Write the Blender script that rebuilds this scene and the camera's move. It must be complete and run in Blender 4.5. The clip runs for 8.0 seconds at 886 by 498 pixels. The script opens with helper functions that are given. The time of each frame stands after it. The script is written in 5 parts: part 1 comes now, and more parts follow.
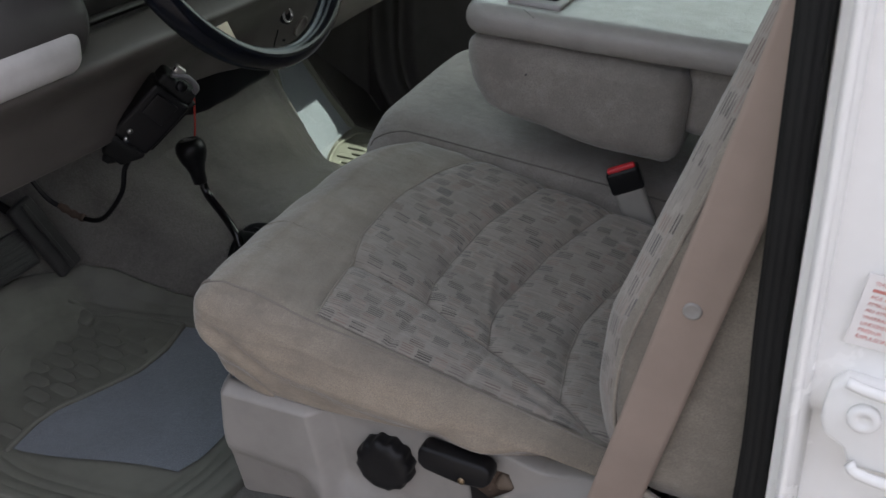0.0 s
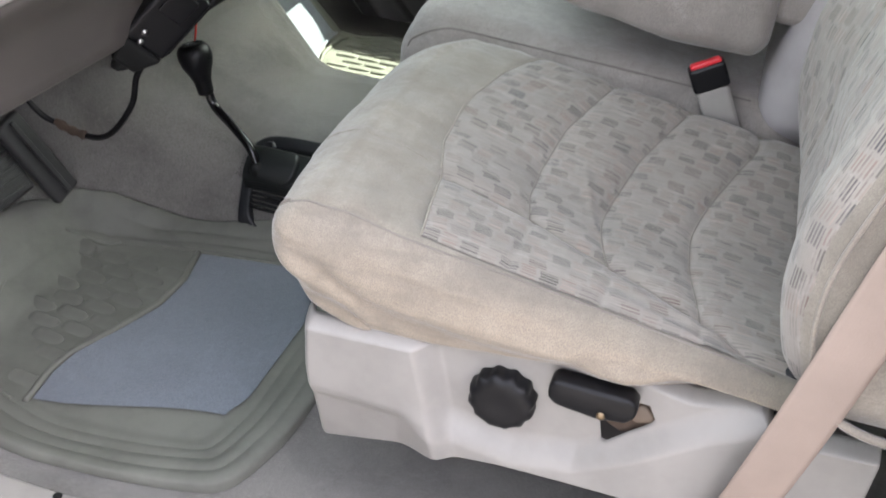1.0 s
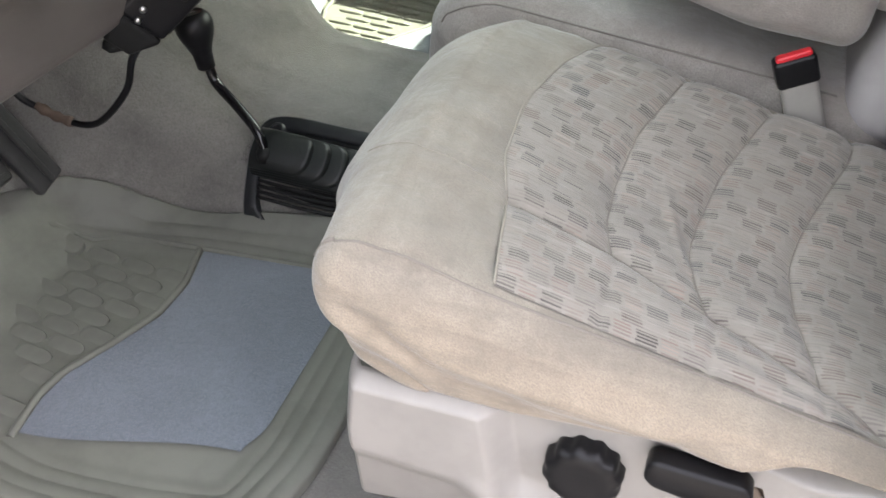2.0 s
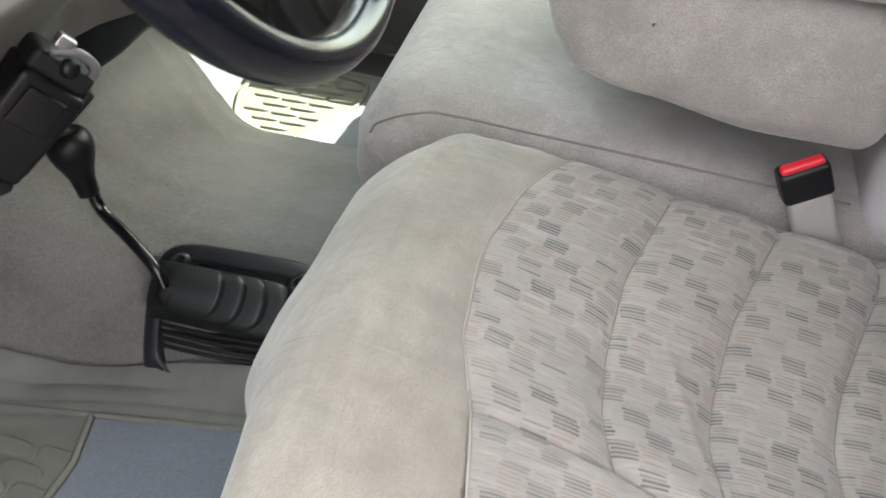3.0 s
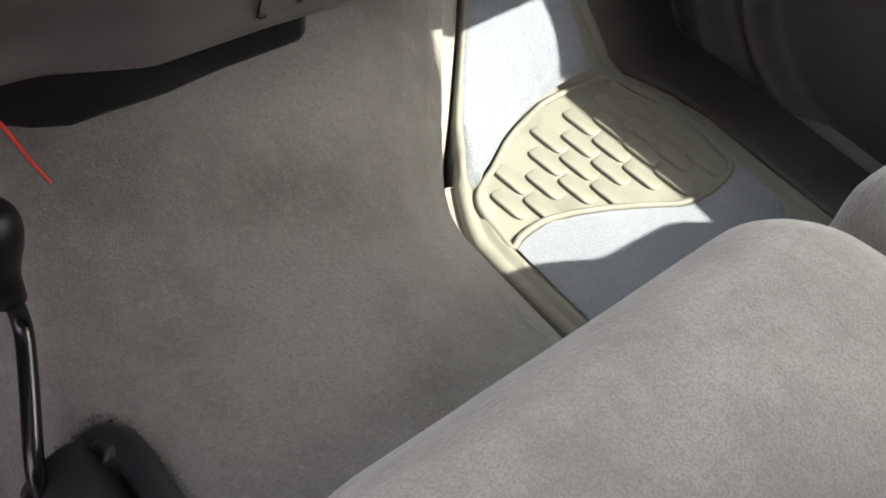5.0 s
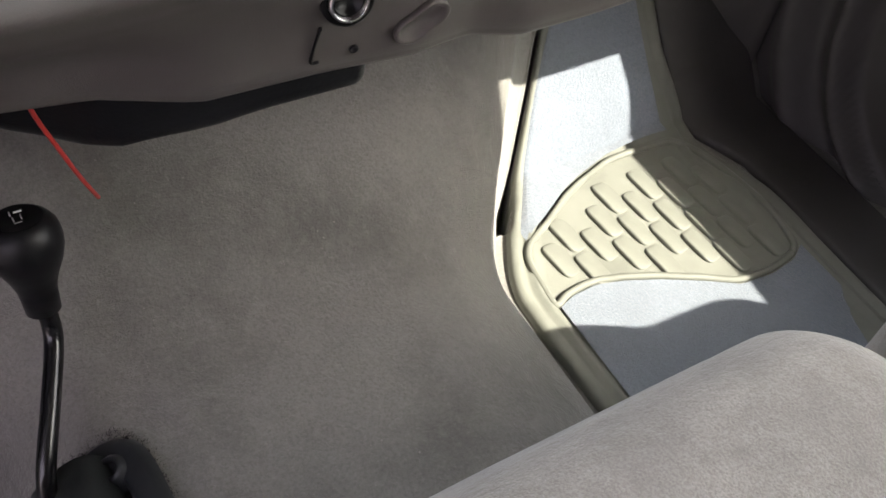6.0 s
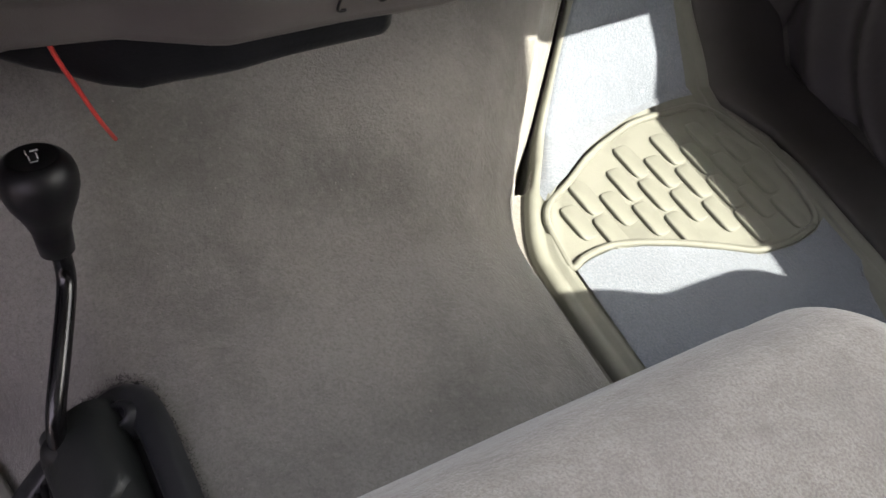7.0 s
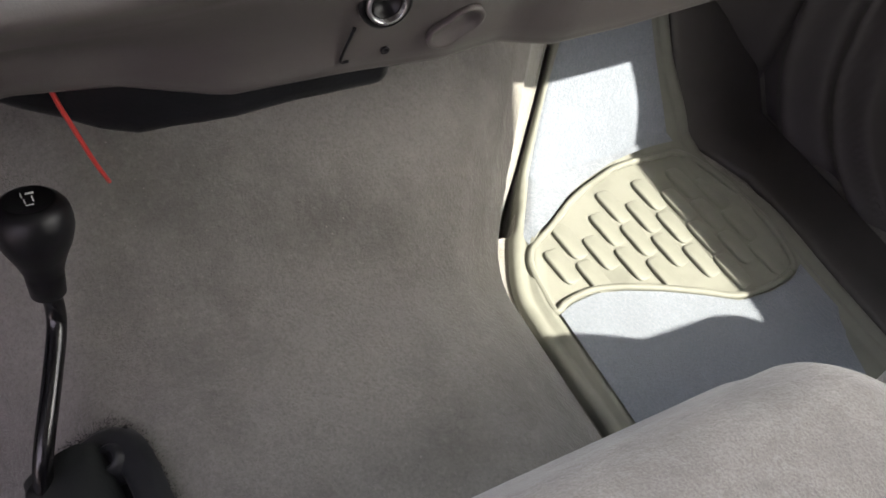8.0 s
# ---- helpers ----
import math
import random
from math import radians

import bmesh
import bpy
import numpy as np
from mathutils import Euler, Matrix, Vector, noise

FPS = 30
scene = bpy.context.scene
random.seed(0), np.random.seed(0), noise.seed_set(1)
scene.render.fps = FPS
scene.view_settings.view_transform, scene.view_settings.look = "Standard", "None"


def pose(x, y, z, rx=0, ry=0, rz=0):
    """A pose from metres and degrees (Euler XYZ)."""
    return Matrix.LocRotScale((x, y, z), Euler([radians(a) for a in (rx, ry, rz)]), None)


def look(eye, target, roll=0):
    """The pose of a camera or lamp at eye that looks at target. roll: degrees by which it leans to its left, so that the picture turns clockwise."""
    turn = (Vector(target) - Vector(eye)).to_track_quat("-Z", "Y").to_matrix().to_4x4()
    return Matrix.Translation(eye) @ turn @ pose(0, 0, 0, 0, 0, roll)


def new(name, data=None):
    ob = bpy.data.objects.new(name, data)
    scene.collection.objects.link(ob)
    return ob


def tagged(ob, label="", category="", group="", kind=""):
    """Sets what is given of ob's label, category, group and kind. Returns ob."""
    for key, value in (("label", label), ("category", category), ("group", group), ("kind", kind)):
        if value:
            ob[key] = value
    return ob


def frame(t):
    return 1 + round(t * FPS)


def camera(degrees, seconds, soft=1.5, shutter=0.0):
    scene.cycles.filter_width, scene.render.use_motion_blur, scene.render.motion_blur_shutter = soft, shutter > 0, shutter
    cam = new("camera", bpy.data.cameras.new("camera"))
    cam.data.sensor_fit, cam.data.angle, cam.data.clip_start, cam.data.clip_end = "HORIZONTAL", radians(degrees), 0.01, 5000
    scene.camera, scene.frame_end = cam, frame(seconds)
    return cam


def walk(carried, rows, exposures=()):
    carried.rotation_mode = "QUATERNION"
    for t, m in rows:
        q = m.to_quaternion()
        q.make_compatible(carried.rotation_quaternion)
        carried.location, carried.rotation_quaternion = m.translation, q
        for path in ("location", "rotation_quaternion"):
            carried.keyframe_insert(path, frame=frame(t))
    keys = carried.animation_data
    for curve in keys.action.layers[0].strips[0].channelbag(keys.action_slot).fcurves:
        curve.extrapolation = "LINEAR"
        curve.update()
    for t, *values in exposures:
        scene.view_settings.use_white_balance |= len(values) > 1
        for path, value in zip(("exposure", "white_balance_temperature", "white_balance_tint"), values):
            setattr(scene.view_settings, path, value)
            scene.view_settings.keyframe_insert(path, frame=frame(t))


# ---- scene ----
from mathutils.bvhtree import BVHTree

# ---- camera and walk ----
cam = camera(48.8, 8.0, 1.5, 0.2)
PATH = [
    (0, (0.566, -0.741, 0.954), (-0.081, 0.863, -0.05), 3.5),
    (0.5, (0.422, -0.736, 0.919), (-0.063, 0.889, -0.141), 3.3),
    (1, (0.353, -0.709, 0.873), (-0.095, 0.873, -0.266), 5.0),
    (1.2, (0.352, -0.670, 0.855), (-0.090, 0.745, -0.259), 3.8),
    (2.3, (0.162, -0.524, 0.855), (-0.334, 1.836, -1.071), 7.4),
    (2.5, (0.143, -0.484, 0.836), (-0.191, 1.097, -0.344), 6.5),
    (3, (0.157, -0.335, 0.819), (-0.103, 1.259, -0.36), 6.0),
    (3.5, (0.19, -0.203, 0.795), (-0.114, 1.37, -0.403), 3.2),
    (4, (0.14, 0.032, 0.779), (-0.2, 1.545, -0.484), 1.3),
    (4.2, (0.114, 0.110, 0.774), (-0.300, 1.511, -0.586), 4.5),
    (4.4, (0.0875, 0.2045, 0.762), (-0.428, 1.487, -0.682), 8.4),
    (4.5, (0.075, 0.2495, 0.764), (-0.512, 1.460, -0.716), 9.1),
    (4.6, (0.0645, 0.295, 0.755), (-0.614, 1.436, -0.743), 9.6),
    (4.8, (0.065, 0.381, 0.769), (-0.775, 1.324, -0.781), 8.5),
    (5, (0.078, 0.422, 0.766), (-0.805, 1.34, -0.78), 9.7),
    (5.2, (0.075, 0.432, 0.779), (-0.896, 1.376, -0.848), 10.7),
    (6.3, (0.070, 0.462, 0.780), (-0.937, 1.251, -0.775), 11.4),
    (6.5, (0.067, 0.461, 0.777), (-0.913, 1.237, -0.785), 12.7),
    (7, (0.061, 0.457, 0.771), (-0.875, 1.223, -0.822), 13.8),
    (7.5, (0.056, 0.448, 0.778), (-0.858, 1.242, -0.814), 15.7),
    (8, (0.047, 0.442, 0.779), (-0.906, 1.285, -0.764), 16.3),
]
EXPOSURES = [(0.0, 1.5, 6600, 18), (0.5, 2.7, 6650, 18), (1.0, 3.18, 6700, 18), (2.5, 3.43, 7000, 18), (3.0, 3.52, 7000, 18), (4.0, 3.49, 7000, 19), (4.5, 3.12, 7050, 31), (5.0, 2.92, 7000, 34), (8.0, 2.9, 6950, 35)]
walk(cam, [(t, look(eye, target, roll)) for t, eye, target, roll in PATH], EXPOSURES)

# ---- world, sun ----
SUN = Vector((0.717, 0.439, 1.0)).normalized()
world = bpy.data.worlds.new("sky")
scene.world = world
world.use_nodes = True
sky = world.node_tree.nodes.new("ShaderNodeTexSky")
sky.sky_type = "NISHITA"
sky.sun_disc = False
sky.dust_density = 4.0
sky.air_density = 1.2
sky.sun_elevation = math.asin(SUN.z)
sky.sun_rotation = math.atan2(SUN.x, SUN.y)
haze = world.node_tree.nodes.new("ShaderNodeHueSaturation")
haze.inputs["Saturation"].default_value = 0.4
world.node_tree.links.new(sky.outputs[0], haze.inputs["Color"])
world.node_tree.links.new(haze.outputs[0], world.node_tree.nodes["Background"].inputs[0])
world.node_tree.nodes["Background"].inputs[1].default_value = 0.15
lamp = bpy.data.lights.new("sun", "SUN")
lamp.energy, lamp.angle, lamp.color = 3.3, radians(0.6), (1.0, 0.95, 0.86)
new("sun", lamp).matrix_world = look(SUN * 20, (0, 0, 0))


# ---- materials ----
class Nodes:
    """A small writer of node trees."""

    def __init__(self, name):
        self.mat = bpy.data.materials.new(name)
        self.mat.use_nodes = True
        self.tree = self.mat.node_tree
        self.bsdf = self.tree.nodes["Principled BSDF"]

    def link(self, value, socket):
        if isinstance(value, bpy.types.NodeSocket):
            self.tree.links.new(value, socket)
        else:
            socket.default_value = value

    def node(self, kind, **settings):
        n = self.tree.nodes.new(kind)
        for key, value in settings.items():
            if key == "operation":
                n.operation = value
            elif key == "data_type":
                n.data_type = value
        return n

    def math(self, op, a, b=0.0):
        n = self.node("ShaderNodeMath", operation=op)
        self.link(a, n.inputs[0])
        self.link(b, n.inputs[1])
        return n.outputs[0]

    def coord(self, which="Object"):
        return self.node("ShaderNodeTexCoord").outputs[which]

    def scaled(self, vec, scale):
        n = self.node("ShaderNodeVectorMath", operation="MULTIPLY")
        self.link(vec, n.inputs[0])
        n.inputs[1].default_value = scale
        return n.outputs[0]

    def noise(self, vec, scale, detail=3.0, rough=0.55):
        n = self.node("ShaderNodeTexNoise")
        self.link(vec, n.inputs["Vector"])
        n.inputs["Scale"].default_value = scale
        n.inputs["Detail"].default_value = detail
        n.inputs["Roughness"].default_value = rough
        return n.outputs["Fac"]

    def ramp(self, fac, stops):
        n = self.node("ShaderNodeValToRGB")
        self.link(fac, n.inputs[0])
        e = n.color_ramp.elements
        while len(e) < len(stops):
            e.new(0.5)
        for k, (p, c) in enumerate(stops):
            e[k].position = p
            e[k].color = (*c, 1.0) if isinstance(c, tuple) else (c, c, c, 1.0)
        return n.outputs[0]

    def mix(self, fac, a, b):
        n = self.node("ShaderNodeMix", data_type="RGBA")
        self.link(fac, n.inputs[0])
        self.link((*a, 1.0) if isinstance(a, tuple) else a, n.inputs[6])
        self.link((*b, 1.0) if isinstance(b, tuple) else b, n.inputs[7])
        return n.outputs[2]

    def white(self, x, y=0.0, z=0.0):
        c = self.node("ShaderNodeCombineXYZ")
        for k, v in enumerate((x, y, z)):
            self.link(v, c.inputs[k])
        n = self.node("ShaderNodeTexWhiteNoise")
        self.tree.links.new(c.outputs[0], n.inputs["Vector"])
        return n.outputs["Value"]

    def bump(self, height, distance, strength=1.0):
        n = self.node("ShaderNodeBump")
        self.link(height, n.inputs["Height"])
        n.inputs["Distance"].default_value = distance
        n.inputs["Strength"].default_value = strength
        return n.outputs[0]

    def done(self, color, rough, bump=None, metal=0.0, sheen=0.0, specular=0.5):
        self.link((*color, 1.0) if isinstance(color, tuple) else color, self.bsdf.inputs["Base Color"])
        self.link(rough, self.bsdf.inputs["Roughness"])
        self.bsdf.inputs["Metallic"].default_value = metal
        self.bsdf.inputs["Sheen Weight"].default_value = sheen
        self.bsdf.inputs["Sheen Roughness"].default_value = 0.5
        self.bsdf.inputs["Specular IOR Level"].default_value = specular
        if bump is not None:
            self.link(bump, self.bsdf.inputs["Normal"])
        return self.mat


def tint(c, k):
    return tuple(v * k for v in c)


def cloth(name, c, pile=900.0, depth=0.0006, stain=0.75, nap=(26.0, 7.0, 26.0), worn=None):
    """Velour and plain upholstery: soft patches, brushed nap, a fine pile; worn is a colour for the rubbed outboard side."""
    n = Nodes(name)
    p = n.coord()
    patch = n.noise(p, 9.0, 4.0, 0.6)
    brushed = n.noise(n.scaled(p, nap), 1.0, 4.0, 0.65)
    spot = n.noise(p, 55.0, 3.0, 0.6)
    fine = n.noise(p, pile, 2.0, 0.7)
    base = n.ramp(patch, [(0.3, tint(c, stain)), (0.5, c), (0.72, tint(c, 1.12))])
    base = n.mix(n.ramp(brushed, [(0.42, 0.55), (0.56, 0.0)]), base, tint(c, 0.78))
    base = n.mix(n.ramp(brushed, [(0.55, 0.0), (0.68, 0.5)]), base, tint(c, 1.2))
    base = n.mix(n.ramp(spot, [(0.33, 0.30), (0.55, 0.0)]), base, tint(c, 0.68))
    if worn:
        sep = n.node("ShaderNodeSeparateXYZ")
        n.link(p, sep.inputs[0])
        low = n.math("MULTIPLY", n.math("SUBTRACT", 0.335, sep.outputs[2]), 5.0)
        edge = n.math("ADD", n.math("ADD", n.math("MULTIPLY", sep.outputs[1], -10.0), low), n.math("MULTIPLY", patch, 0.9))
        rub = n.ramp(edge, [(0.50, 0.0), (0.95, 0.9)])
        tan = n.ramp(brushed, [(0.35, tint(worn, 0.80)), (0.5, worn), (0.68, tint(worn, 1.10))])
        base = n.mix(rub, base, tan)
    crease = n.noise(n.scaled(p, (11.0, 30.0, 75.0)), 1.0, 4.0, 0.55)
    if worn:
        base = n.mix(n.ramp(crease, [(0.38, 0.30), (0.5, 0.0)]), base, tint(c, 0.6))
    base = n.mix(n.ramp(fine, [(0.36, 0.6), (0.62, 0.0)]), base, tint(c, 0.55))
    fleck = n.noise(n.scaled(p, (90.0, 90.0, 240.0)), 1.0, 4.0, 0.7)
    base = n.mix(n.ramp(fleck, [(0.60, 0.0), (0.72, 0.35)]), base, tint(c, 0.6))
    height = n.math("ADD", n.math("MULTIPLY", fine, 0.5), n.math("ADD", n.math("MULTIPLY", spot, 0.8), n.math("ADD", n.math("MULTIPLY", brushed, 2.0), n.math("ADD", n.math("MULTIPLY", fleck, 0.6), n.math("MULTIPLY", crease, 5.0 if worn else 1.5)))))
    return n.done(base, 0.95, n.bump(height, depth), 0.0, 0.35, 0.2)


def carpet(name, c, dirt=0.6, fuzzy=0.26):
    n = Nodes(name)
    p = n.coord()
    patch = n.noise(p, 6.0, 5.0, 0.6)
    tuft = n.noise(p, 340.0, 3.0, 0.85)
    lump = n.noise(p, 45.0, 3.0, 0.6)
    base = n.ramp(patch, [(0.3, tint(c, dirt)), (0.52, c), (0.75, tint(c, 1.2))])
    base = n.mix(n.ramp(tuft, [(0.36, 0.42), (0.58, 0.0)]), base, tint(c, 0.45))
    fuzz = n.noise(p, 130.0, 4.0, 0.75)
    base = n.mix(n.ramp(fuzz, [(0.52, 0.0), (0.70, fuzzy)]), base, tint(c, 1.5))
    base = n.mix(n.ramp(lump, [(0.55, 0.0), (0.8, 0.2)]), base, tint(c, 1.5))
    height = n.math("ADD", tuft, n.math("MULTIPLY", lump, 0.25))
    return n.done(base, 1.0, n.bump(n.math("ADD", height, n.math("MULTIPLY", fuzz, 0.6)), 0.0018, 0.8), 0.0, 0.45, 0.1)


def plastic(name, c, rough=0.45, grain=700.0, depth=0.0002, wear=0.85, metal=0.0, specular=0.5):
    n = Nodes(name)
    p = n.coord()
    patch = n.noise(p, 14.0, 4.0, 0.6)
    fine = n.noise(p, grain, 2.0, 0.6)
    base = n.ramp(patch, [(0.32, tint(c, wear)), (0.55, c), (0.8, tint(c, 1.06))])
    r = n.math("ADD", n.math("MULTIPLY", n.math("SUBTRACT", patch, 0.5), 0.25), rough)
    return n.done(base, r, n.bump(fine, depth, 0.6), metal, 0.0, specular)


def patterned(name):
    """Woven seat insert: staggered blocks of short dark and rust lines; coordinates are metres along the cloth."""
    n = Nodes(name)
    uv = n.coord("UV")
    sep = n.node("ShaderNodeSeparateXYZ")
    n.link(uv, sep.inputs[0])
    u, v = sep.outputs[0], sep.outputs[1]
    p = n.coord()
    line = n.math("DIVIDE", n.math("ADD", v, n.math("MULTIPLY", n.noise(p, 40.0), 0.0010)), 0.0036)
    row_line = n.math("FLOOR", line)
    tall = n.math("DIVIDE", v, 0.0180)
    row = n.math("FLOOR", tall)
    jag = n.math("MULTIPLY", n.white(row_line, 7.0), 0.06)
    shift = n.math("ADD", n.math("MULTIPLY", row, 0.355), n.math("MULTIPLY", n.white(row, 3.0), 0.14))
    uu = n.math("ADD", n.math("ADD", n.math("DIVIDE", u, 0.043), shift), jag)
    cell = n.math("FLOOR", uu)
    along = n.math("FRACT", uu)
    thread = n.ramp(n.math("FRACT", line), [(0.05, 0.0), (0.20, 1.0), (0.52, 1.0), (0.70, 0.0)])
    first = n.ramp(along, [(0.02, 0.0), (0.04, 1.0), (0.46, 1.0), (0.49, 0.0)])
    second = n.ramp(along, [(0.54, 0.0), (0.58, 1.0), (0.90, 1.0), (0.94, 0.0)])
    gap = n.ramp(n.math("FRACT", tall), [(0.0, 0.0), (0.02, 1.0), (0.82, 1.0), (0.86, 0.0)])
    vary = n.ramp(n.white(cell, row_line, 5.0), [(0.08, 0.25), (0.35, 0.9), (1.0, 1.0)])
    ink = n.ramp(n.white(cell, row, 1.0), [(0.06, 0.25), (0.25, 0.80), (1.0, 1.0)])
    worn = n.ramp(n.noise(p, 24.0, 3.0), [(0.30, 0.62), (0.60, 1.0)])
    under = n.math("ADD", n.math("MULTIPLY", thread, 0.84), 0.16)
    mask = n.math("MULTIPLY", n.math("MULTIPLY", n.math("MULTIPLY", first, gap), n.math("MULTIPLY", under, ink)), n.math("MULTIPLY", vary, worn))
    dark = n.ramp(n.white(cell, row, 9.0), [(0.0, (0.050, 0.046, 0.045)), (0.45, (0.078, 0.067, 0.060)), (0.7, (0.062, 0.062, 0.070)), (0.95, (0.13, 0.085, 0.072))])
    patch = n.noise(p, 10.0, 4.0, 0.6)
    ground = n.ramp(patch, [(0.3, (0.250, 0.224, 0.198)), (0.55, (0.302, 0.270, 0.238)), (0.75, (0.345, 0.308, 0.272))])
    rosy = n.math("MULTIPLY", n.math("MULTIPLY", second, thread), n.math("MULTIPLY", n.ramp(n.white(cell, row, 13.0), [(0.20, 0.0), (0.65, 0.80)]), worn))
    ground = n.mix(rosy, ground, n.ramp(n.white(cell, row_line, 17.0), [(0.0, (0.25, 0.145, 0.115)), (0.5, (0.19, 0.15, 0.13)), (1.0, (0.40, 0.30, 0.25))]))
    dash = n.white(n.math("FLOOR", n.math("ADD", n.math("DIVIDE", u, 0.013), n.math("MULTIPLY", row_line, 0.31))), row_line, 21.0)
    ground = n.mix(n.math("MULTIPLY", n.math("MULTIPLY", n.math("GREATER_THAN", dash, 0.62), thread), 0.36), ground, (0.185, 0.155, 0.14))
    fine = n.noise(p, 900.0, 2.0, 0.7)
    ground = n.mix(n.ramp(fine, [(0.3, 0.3), (0.7, 0.0)]), ground, (0.22, 0.2, 0.18))
    base = n.mix(mask, ground, dark)
    nap = n.noise(n.scaled(p, (14.0, 120.0, 40.0)), 1.0, 4.0, 0.65)
    base = n.mix(n.ramp(nap, [(0.56, 0.0), (0.70, 0.42)]), base, (0.43, 0.385, 0.345))
    wrinkle = n.noise(n.scaled(p, (14.0, 60.0, 30.0)), 1.0, 3.0, 0.6)
    height = n.math("ADD", n.math("ADD", fine, n.math("MULTIPLY", mask, -0.1)), n.math("MULTIPLY", wrinkle, 5.0))
    return n.done(base, 0.95, n.bump(height, 0.0005, 0.8), 0.0, 0.25, 0.2)


VELOUR = cloth("velour_taupe", (0.305, 0.268, 0.222))
VELOUR_WORN = cloth("velour_worn_tan", (0.305, 0.268, 0.222), stain=0.68, worn=(0.325, 0.268, 0.205))
VELOUR_GREY = cloth("velour_grey", (0.312, 0.282, 0.257), 700.0, 0.0012, 0.58, (22.0, 16.0, 22.0))
INSERT = patterned("patterned_insert")
CARPET = carpet("carpet_taupe", (0.174, 0.167, 0.153))
MAT_CARPET = carpet("mat_carpet_blue", (0.146, 0.167, 0.197), 0.9, 0.10)
RUBBER = plastic("mat_rubber_taupe", (0.149, 0.152, 0.131), 0.62, 500.0, 0.0003, 0.8, 0.0, 0.3)
SHIELD = plastic("shield_plastic_grey", (0.30, 0.285, 0.265), 0.42, 900.0, 0.00015)
TRIM_GREY = plastic("trim_plastic_grey", (0.36, 0.34, 0.335), 0.5, 700.0, 0.0003)
DASH = plastic("dash_plastic_taupe", (0.104, 0.093, 0.087), 0.5, 900.0, 0.0003, 0.85, 0.0, 0.35)
DASH_PALE = plastic("dash_pad_pale", (0.55, 0.53, 0.53), 0.5, 900.0, 0.0003)
DARK = plastic("door_plastic_dark", (0.062, 0.058, 0.058), 0.5, 700.0, 0.0003, 0.85, 0.0, 0.3)
SILL = plastic("sill_plastic_taupe", (0.062, 0.058, 0.056), 0.55, 700.0, 0.0003, 0.85, 0.0, 0.3)
BLACK = plastic("plastic_black", (0.0075, 0.0075, 0.0085), 0.38, 700.0, 0.0002, 0.85, 0.0, 0.26)
BLACK_RUBBER = plastic("rubber_black", (0.010, 0.0105, 0.0105), 0.6, 400.0, 0.0003, 0.8, 0.0, 0.25)
PEDAL = plastic("pedal_rubber_grey", (0.032, 0.032, 0.032), 0.5, 300.0, 0.0006, 0.6, 0.0, 0.4)
DUCT = plastic("duct_black", (0.010, 0.0105, 0.0125), 0.42, 300.0, 0.0004, 0.75, 0.0, 0.2)
BOOT = plastic("boot_rubber_grey", (0.013, 0.0148, 0.0148), 0.40, 300.0, 0.0004, 0.75, 0.0, 0.35)
FRAME = plastic("lever_frame_charcoal", (0.020, 0.0215, 0.0235), 0.36, 300.0, 0.0003, 0.75, 0.0, 0.35)
WHEEL = plastic("wheel_leather_blueblack", (0.0012, 0.0024, 0.0056), 0.17, 160.0, 0.00012, 0.85, 0.0, 0.26)
def vinyl(name, c):
    """Worn vinyl: long creases and fine cracks."""
    n = Nodes(name)
    p = n.coord()
    patch = n.noise(p, 14.0, 4.0, 0.6)
    crease = n.noise(n.scaled(p, (40.0, 150.0, 150.0)), 1.0, 5.0, 0.7)
    leather = n.noise(p, 420.0, 2.0, 0.6)
    line = n.ramp(crease, [(0.46, 0.0), (0.5, 1.0), (0.54, 0.0)])
    base = n.ramp(patch, [(0.32, tint(c, 0.86)), (0.55, c), (0.8, tint(c, 1.06))])
    base = n.mix(n.math("MULTIPLY", line, 0.08), base, tint(c, 0.55))
    height = n.math("ADD", n.math("MULTIPLY", leather, 0.25), n.math("SUBTRACT", crease, n.math("MULTIPLY", line, 0.35)))
    return n.done(base, n.math("ADD", 0.12, n.math("MULTIPLY", patch, 0.12)), n.bump(height, 0.0005, 0.7), 0.0, 0.0, 0.5)


VINYL = vinyl("vinyl_lid_grey", (0.34, 0.318, 0.302))
WEB = plastic("belt_webbing_tan", (0.315, 0.246, 0.205), 0.75, 500.0, 0.0004, 0.9)
RED = plastic("plastic_red", (0.6, 0.02, 0.03), 0.35)
RED_CORD = plastic("red_cord", (0.65, 0.05, 0.04), 0.6)
PAINT = plastic("white_paint", (0.86, 0.86, 0.84), 0.25, 40.0, 0.0001, 0.97)
STEEL = plastic("steel", (0.55, 0.55, 0.55), 0.3, 200.0, 0.0001, 0.8, 1.0)
TAG = plastic("tag_cream", (0.72, 0.66, 0.50), 0.6)
RUST = plastic("rusty_steel", (0.085, 0.058, 0.042), 0.8, 200.0, 0.001, 0.5)
RUST_PALE = plastic("rusty_pale_steel", (0.15, 0.115, 0.086), 0.7, 200.0, 0.0006, 0.6)
STITCH = plastic("stitching", (0.215, 0.19, 0.165), 0.9)
STITCH_GREY = plastic("welt_grey", (0.19, 0.17, 0.152), 0.9)
PIPING = plastic("piping_pale", (0.325, 0.292, 0.248), 0.9)
WHITE_INK = plastic("white_marking", (0.42, 0.42, 0.42), 0.6)
RED_INK = plastic("red_ink", (0.62, 0.24, 0.21), 0.6)
PAPER = plastic("sticker_paper", (0.80, 0.78, 0.76), 0.5, 40.0, 0.0001, 0.97)
SHADE_WALL = plastic("shade_wall_dark", (0.040, 0.032, 0.026), 0.85, 30.0, 0.002, 0.6, 0.0, 0.2)
